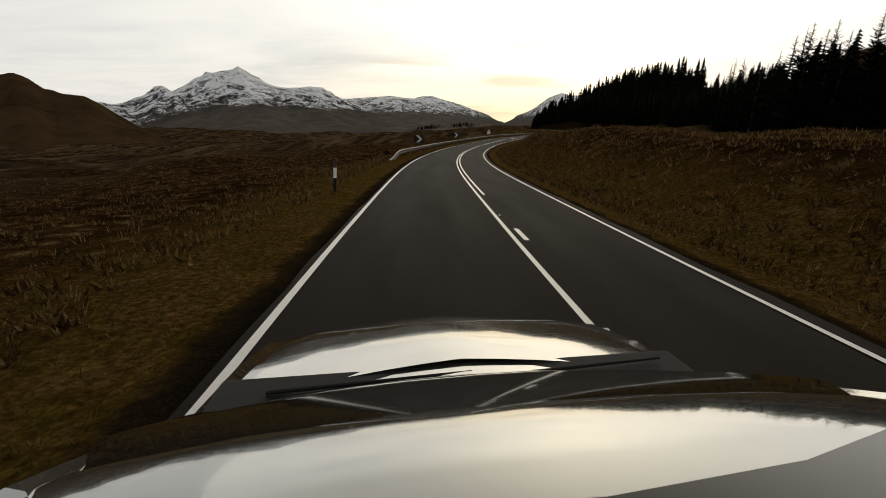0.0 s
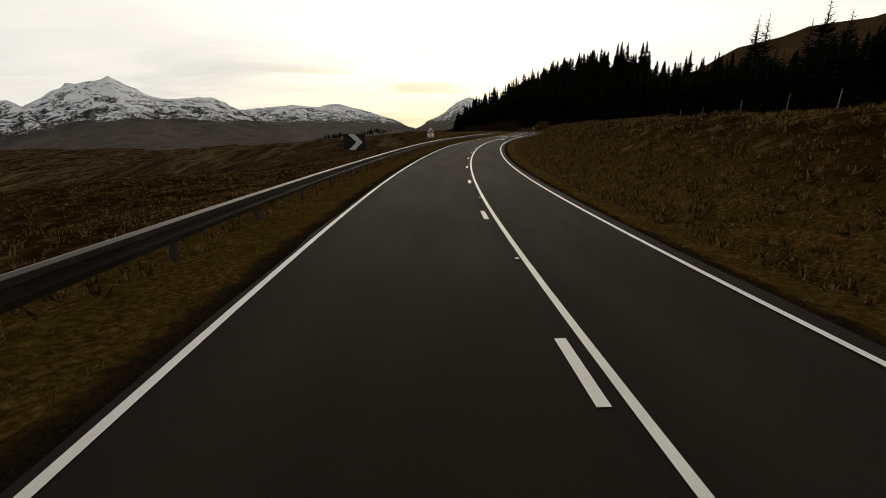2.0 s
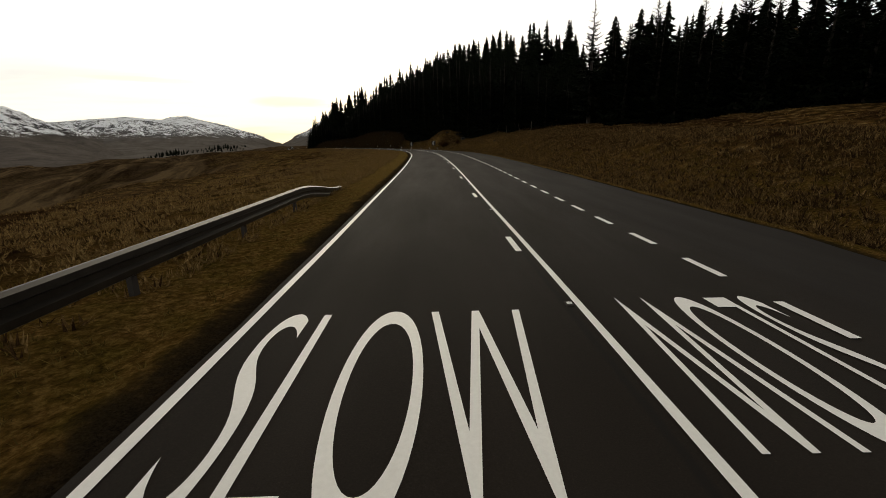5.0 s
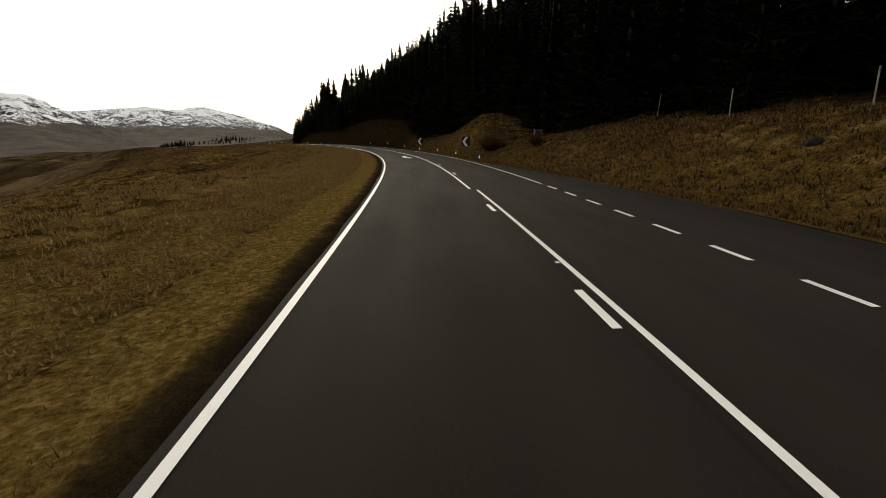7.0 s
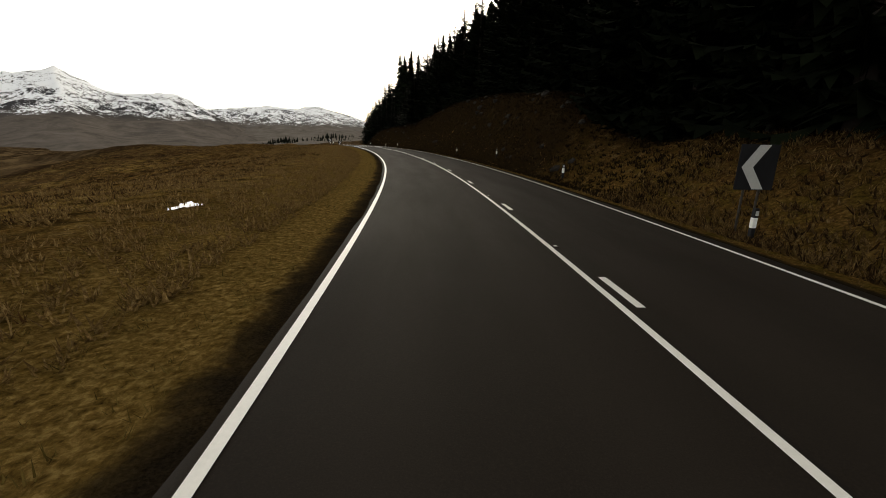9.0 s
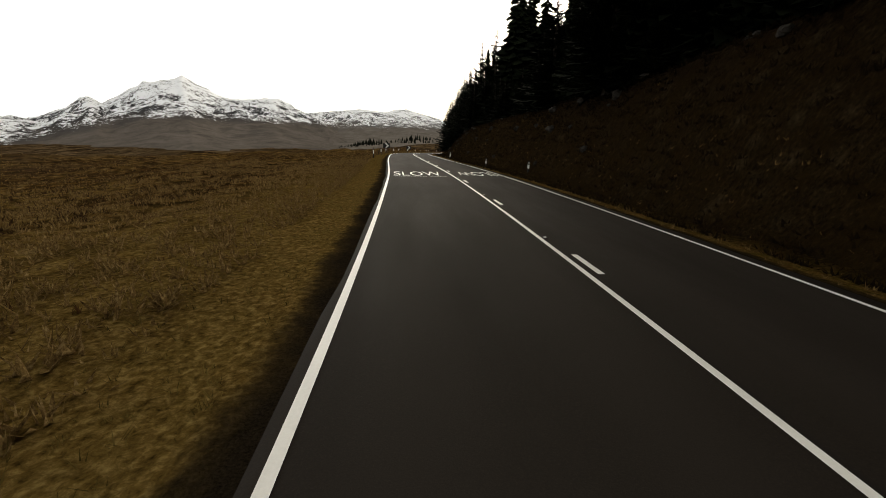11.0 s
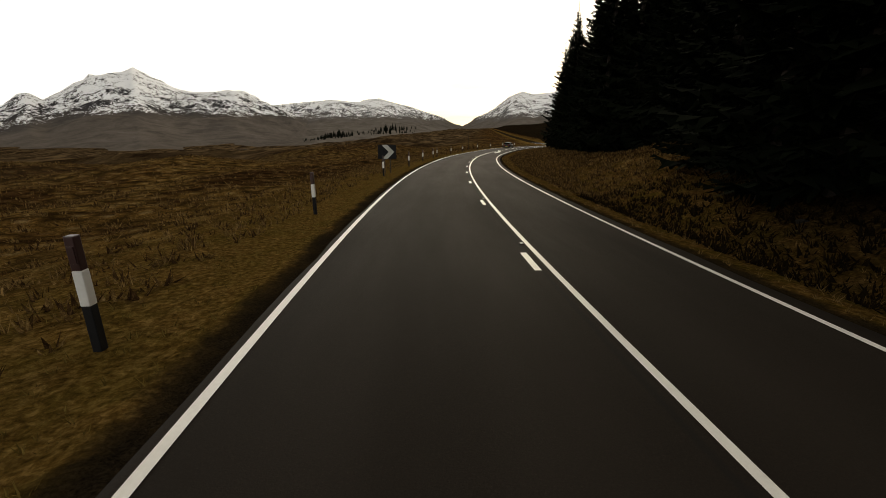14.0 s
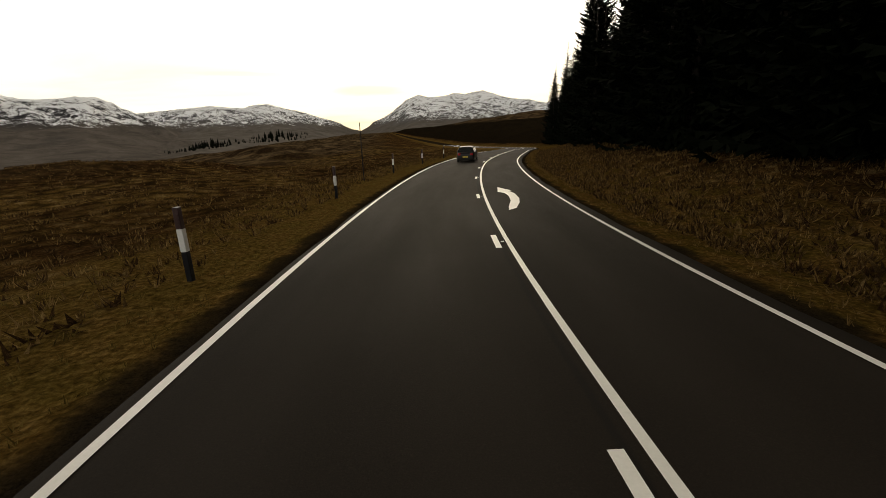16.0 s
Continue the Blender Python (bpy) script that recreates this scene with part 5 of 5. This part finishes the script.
shrub(66.5, -8.5, 0.9, 1.0, 3, "small dark bush on the moor behind the guard rail")


def utility_box(s, l):
    top = stand("utility_cabinet", s, l)
    bm = bmesh.new()
    box(bm, -0.42, 0.42, -0.2, 0.2, 0.0, 1.05, 0.02)
    part("case", bm, plain("grey_cabinet_paint", (0.045, 0.048, 0.045), 0.7, vary=0.3), top, "grey painted case")
    bm = bmesh.new()
    box(bm, -0.46, 0.46, -0.24, 0.24, 1.05, 1.10, 0.015)
    part("cap", bm, STEEL, top, "overhanging lid")
    bm = bmesh.new()
    box(bm, -0.36, 0.36, -0.215, -0.205, 0.1, 0.95, 0.005)
    door = part("door", bm, BLACK, top, "dark metal door")
    bm = bmesh.new()
    box(bm, 0.26, 0.29, -0.235, -0.215, 0.48, 0.6, 0.004)
    part("handle", bm, BLACK, door)
    return tagged(top, "dark grey metal utility cabinet standing on the bank", "cabinet")


utility_box(299, float(road_w(299)) + 10.5)

# ---------------------------------------------------------------- cars
SILVER = plain("silver_paint", (0.30, 0.31, 0.305), 0.11, metal=0.85, vary=0.03, grain=160.0, coat=1.0)
DARKPAINT = plain("black_car_paint", (0.008, 0.008, 0.009), 0.35, metal=0.0, vary=0.1, grain=60.0, shine=0.25)
GLASS = plain("dark_car_glass", (0.010, 0.012, 0.012), 0.04, vary=0.1, grain=2.0, coat=0.5)
RUBBER = plain("rubber", (0.014, 0.014, 0.014), 0.85, vary=0.3, grain=40.0)
ALLOY = plain("alloy", (0.45, 0.45, 0.46), 0.35, metal=0.9, vary=0.1, grain=30.0)
LAMP_RED = plain("red_lamp", (0.30, 0.008, 0.010), 0.15, vary=0.1, grain=30.0, coat=1.0)
LAMP_CLEAR = plain("clear_lamp", (0.6, 0.62, 0.64), 0.1, metal=0.4, vary=0.1, grain=30.0, coat=1.0)
PLATE = plain("yellow_plate", (0.62, 0.46, 0.06), 0.4, vary=0.05, grain=30.0)


def loft(rings, close=True):
    bm = bmesh.new()
    rows = [[bm.verts.new(p) for p in ring] for ring in rings]
    n = len(rows[0])
    for a, b in zip(rows, rows[1:]):
        for i in range(n if close else n - 1):
            bm.faces.new((a[i], a[(i + 1) % n], b[(i + 1) % n], b[i]))
    if close:
        bm.faces.new(rows[0][::-1])
        bm.faces.new(rows[-1])
    bmesh.ops.recalc_face_normals(bm, faces=bm.faces)
    return bm


def make_car(paint, label, half=0.80, roof=1.30, belt=0.90, nose=2.18, tail=-1.75, front0=1.12, fr=0.50, wtop=0.70, sunroof=True):
    """A small hatchback. x to its right, y forwards, z up from the road."""
    car = new("car")
    run = nose - front0
    # lower body, from tail to nose: y, half width, height of the top at the middle, height at the shoulder
    ys = ((tail, 0.86, 0.78, 0.70), (tail + 0.05, 0.95, 0.90, 0.82), (tail + 0.35, 1.0, belt + 0.02, belt - 0.03), (-0.6, 1.0, belt, belt - 0.03), (0.4, 1.0, belt, belt - 0.03),
          (front0, 0.985, belt, belt - 0.05), (front0 + 0.33 * run, 0.965, belt - 0.035, belt - 0.08), (front0 + 0.66 * run, 0.93, belt - 0.095, belt - 0.14), (nose - 0.1, 0.84, belt - 0.17, belt - 0.22), (nose, 0.76, 0.50, 0.48))
    rings = []
    for y, w, top, sh in ys:
        w *= half
        ring = [(-w * 0.90, y, 0.20), (-w * 0.99, y, 0.34), (-w, y, 0.55), (-w * 0.985, y, sh * 0.92), (-w * 0.93, y, sh), (-w * 0.6, y, (top + sh) / 2 + 0.012), (0, y, top + 0.012)]
        ring += [(-a, b, c) for a, b, c in ring[-2::-1]]
        rings.append(ring)
    body = part("body", loft(rings), paint, car, shade=True)
    # bonnet panel with its shut line, a few millimetres proud
    bon = []
    for k in range(9):
        y = front0 + 0.07 + (nose - 0.14 - front0 - 0.07) * k / 8
        top = np.interp(y, [v[0] for v in ys], [v[2] for v in ys]) + 0.012
        sh = np.interp(y, [v[0] for v in ys], [v[3] for v in ys])
        w = half * np.interp(y, [v[0] for v in ys], [v[1] for v in ys]) * (0.86 - 0.06 * (k / 8) ** 2)
        ring = []
        for j in range(13):
            x = (j / 6 - 1) * w
            q = abs(x) / (half * 0.95)
            drop = np.interp(q, (0, 0.63, 0.98, 1.1), (0, (top - sh) / 2, top - sh, top - sh + 0.04))
            crease = 0.010 * math.exp(-((q - 0.66) / 0.05) ** 2)
            ring.append((x, y - 0.10 * (x / w) ** 2 * (1 - k / 8) - 0.05 * (x / w) ** 2 * k / 8, top - drop + 0.014 + crease))
        bon.append(ring)
    part("bonnet", loft(bon, False), paint, car, shade=True)
    # scuttle and wipers in front of the windscreen
    bm = bmesh.new()
    box(bm, -half * 0.86, half * 0.86, front0 - 0.10, front0 + 0.08, belt - 0.06, belt - 0.004, 0.01)
    part("scuttle", bm, RUBBER, car, "black scuttle panel")
    for x0, x1 in ((-0.55, 0.02), (0.05, 0.62)):
        bm = bmesh.new()
        rod(bm, (x0, front0 - 0.02, belt + 0.004), (x1, front0 + 0.01, belt + 0.008), 0.007, 0.004, 6)
        part("wiper", bm, RUBBER, car, "black wiper blade")
    # cabin
    w0, w1 = half * 0.90, half * wtop
    front, rr, rear = front0 + 0.03, -1.15, tail + 0.22
    zt = roof

    def panel(name, pts, mat, label2="", thick=0.012, parent=car):
        bm = bmesh.new()
        vs = [bm.verts.new(p) for p in pts]
        f = bm.faces.new(vs)
        bm.normal_update()
        nrm = f.normal.copy()
        made = bmesh.ops.extrude_face_region(bm, geom=[f])
        bmesh.ops.translate(bm, verts=[v for v in made["geom"] if isinstance(v, bmesh.types.BMVert)], vec=-nrm * thick)
        bmesh.ops.recalc_face_normals(bm, faces=bm.faces)
        return part(name, bm, mat, parent, label2)

    def arc(y, w, z, bow, n=9, fwd=0.0):
        return [((j / (n - 1) * 2 - 1) * w, y + fwd * (1 - (j / (n - 1) * 2 - 1) ** 2), z + bow * (1 - (j / (n - 1) * 2 - 1) ** 2)) for j in range(n)]
    screen = [arc(front - 0.10, w0, belt - 0.01, 0.0, fwd=0.10), arc((front + fr) / 2 - 0.08, (w0 + w1) / 2 + 0.02, (belt + zt) / 2 + 0.02, 0.01, fwd=0.09), arc(fr - 0.05, w1, zt - 0.035, 0.03, fwd=0.06)]
    part("windscreen", loft(screen, False), GLASS, car, "dark curved windscreen", shade=True)
    back = [arc(rr, w1, zt - 0.05, 0.03), arc((rr + rear) / 2 - 0.06, (w0 + w1) / 2, (belt + zt) / 2 + 0.03, 0.01), arc(rear, w0, belt - 0.01, 0.0)]
    part("rear_window", loft(back, False), GLASS, car, "dark rear window", shade=True)
    for sg in (-1, 1):
        panel("side_window", [(sg * w0 * 1.04, front - 0.22, belt - 0.02), (sg * w1 * 1.02, fr - 0.05, zt - 0.06), (sg * w1 * 1.02, rr, zt - 0.07), (sg * w0 * 1.04, rear + 0.1, belt - 0.02)], GLASS, "dark side glass")
        bm = bmesh.new()
        rod(bm, (sg * w0 * 1.03, front - 0.14, belt - 0.03), (sg * w1 * 1.01, fr - 0.02, zt - 0.035), 0.035, 0.03, 8)
        part("pillar", bm, paint, car)
        bm = bmesh.new()
        rod(bm, (sg * w0 * 1.03, rear + 0.05, belt - 0.03), (sg * w1 * 1.01, rr, zt - 0.05), 0.06, 0.05, 8)
        part("pillar", bm, paint, car)
        bm = bmesh.new()
        rod(bm, (sg * w1 * 1.02, -0.3, zt - 0.05), (sg * w0 * 1.04, -0.3, belt - 0.03), 0.035, 0.035, 8)
        part("pillar", bm, RUBBER, car)
        # mirror
        bm = bmesh.new()
        box(bm, sg * (w0 + 0.05) - 0.08, sg * (w0 + 0.05) + 0.08, 0.70, 0.79, belt - 0.05, belt + 0.045, 0.03)
        mir = part("door_mirror", bm, paint, car, shade=True)
        bm = bmesh.new()
        box(bm, sg * (w0 + 0.05) - 0.065, sg * (w0 + 0.05) + 0.065, 0.692, 0.70, belt - 0.035, belt + 0.030, 0.002)
        part("mirror_glass", bm, GLASS, mir)
    # roof skin with rounded front edge
    rows = []
    for y, dz in ((fr + 0.02, -0.035), (fr - 0.03, -0.012), (fr - 0.15, 0.004), (0.0, 0.02), (-0.5, 0.022), (rr + 0.15, 0.0), (rr, -0.03)):
        rows.append([(x * w1 * 1.06, y + (0.035 if y > 0.2 else 0) * (1 - x * x) + (0.03 if y > 0.2 else 0), zt + dz - 0.020 * x ** 4 + 0.02 * (1 - x * x)) for x in (-1, -0.96, -0.85, -0.6, -0.3, 0, 0.3, 0.6, 0.85, 0.96, 1)])
    part("roof", loft(rows, False), paint, car, "glossy roof skin", shade=True)
    if sunroof:
        rows = []
        for y in (fr - 0.17, -0.3, -0.85):
            rows.append([(x * w1 * 0.78, y + 0.09 * x * x, zt + 0.048 - 0.02 * x * x - (0.012 if y < -0.8 else 0)) for x in (-1, -0.5, 0, 0.5, 1)])
        part("sunroof", loft(rows, False), GLASS, car, "black glass roof panel", shade=True)
    # lamps, plates, wheels
    for sg in (-1, 1):
        bm = bmesh.new()
        box(bm, sg * half * 0.70 - 0.14, sg * half * 0.70 + 0.14, tail - 0.012, tail + 0.10, 0.66, 0.86, 0.03)
        part("tail_lamp", bm, LAMP_RED, car, "red tail lamp")
        bm = bmesh.new()
        box(bm, sg * half * 0.62 - 0.15, sg * half * 0.62 + 0.15, nose - 0.16, nose - 0.015, 0.54, 0.66, 0.03)
        part("headlamp", bm, LAMP_CLEAR, car, "clear headlamp")
        for y in (-1.12, nose - 0.62):
            bm = bmesh.new()
            rod(bm, (sg * half * 0.80, y, 0.29), (sg * half * 1.0, y, 0.29), 0.29, 0.28, 24)
            wheel = part("wheel", bm, RUBBER, car, "black tyre", shade=False)
            bm = bmesh.new()
            rod(bm, (sg * half * 0.98, y, 0.29), (sg * half * 1.012, y, 0.29), 0.19, 0.17, 20)
            part("rim", bm, ALLOY, wheel, "alloy rim")
    bm = bmesh.new()
    box(bm, -half * 0.93, half * 0.93, tail - 0.05, tail + 0.12, 0.24, 0.52, 0.04)
    part("rear_bumper", bm, RUBBER if paint is DARKPAINT else paint, car)
    bm = bmesh.new()
    box(bm, -half * 0.9, half * 0.9, nose - 0.08, nose + 0.04, 0.22, 0.46, 0.05)
    part("front_bumper", bm, paint, car)
    bm = bmesh.new()
    box(bm, -0.26, 0.26, tail - 0.062, tail - 0.048, 0.46, 0.57, 0.004)
    part("number_plate", bm, PLATE, car, "yellow rear plate")
    return tagged(car, label, "car")


x, y, z = spot(599.5, 2.3, 0.03)
lead = make_car(DARKPAINT, "black hatchback standing in the lane ahead", half=0.86, roof=1.44, belt=0.98, sunroof=False)
lead.matrix_basis = pose(x, y, z, 0, 0, -heading(598.5))
own = make_car(SILVER, "silver hatchback with black glass roof on the road", half=0.81, roof=1.175, belt=0.915, nose=1.90, front0=1.03, fr=0.46, wtop=0.84)
own.matrix_basis = pose(0.62, 0.115, -0.035, -2.66, -0.95, 18.4) @ Matrix.Diagonal((1.475, 1.475, 1.475, 1))
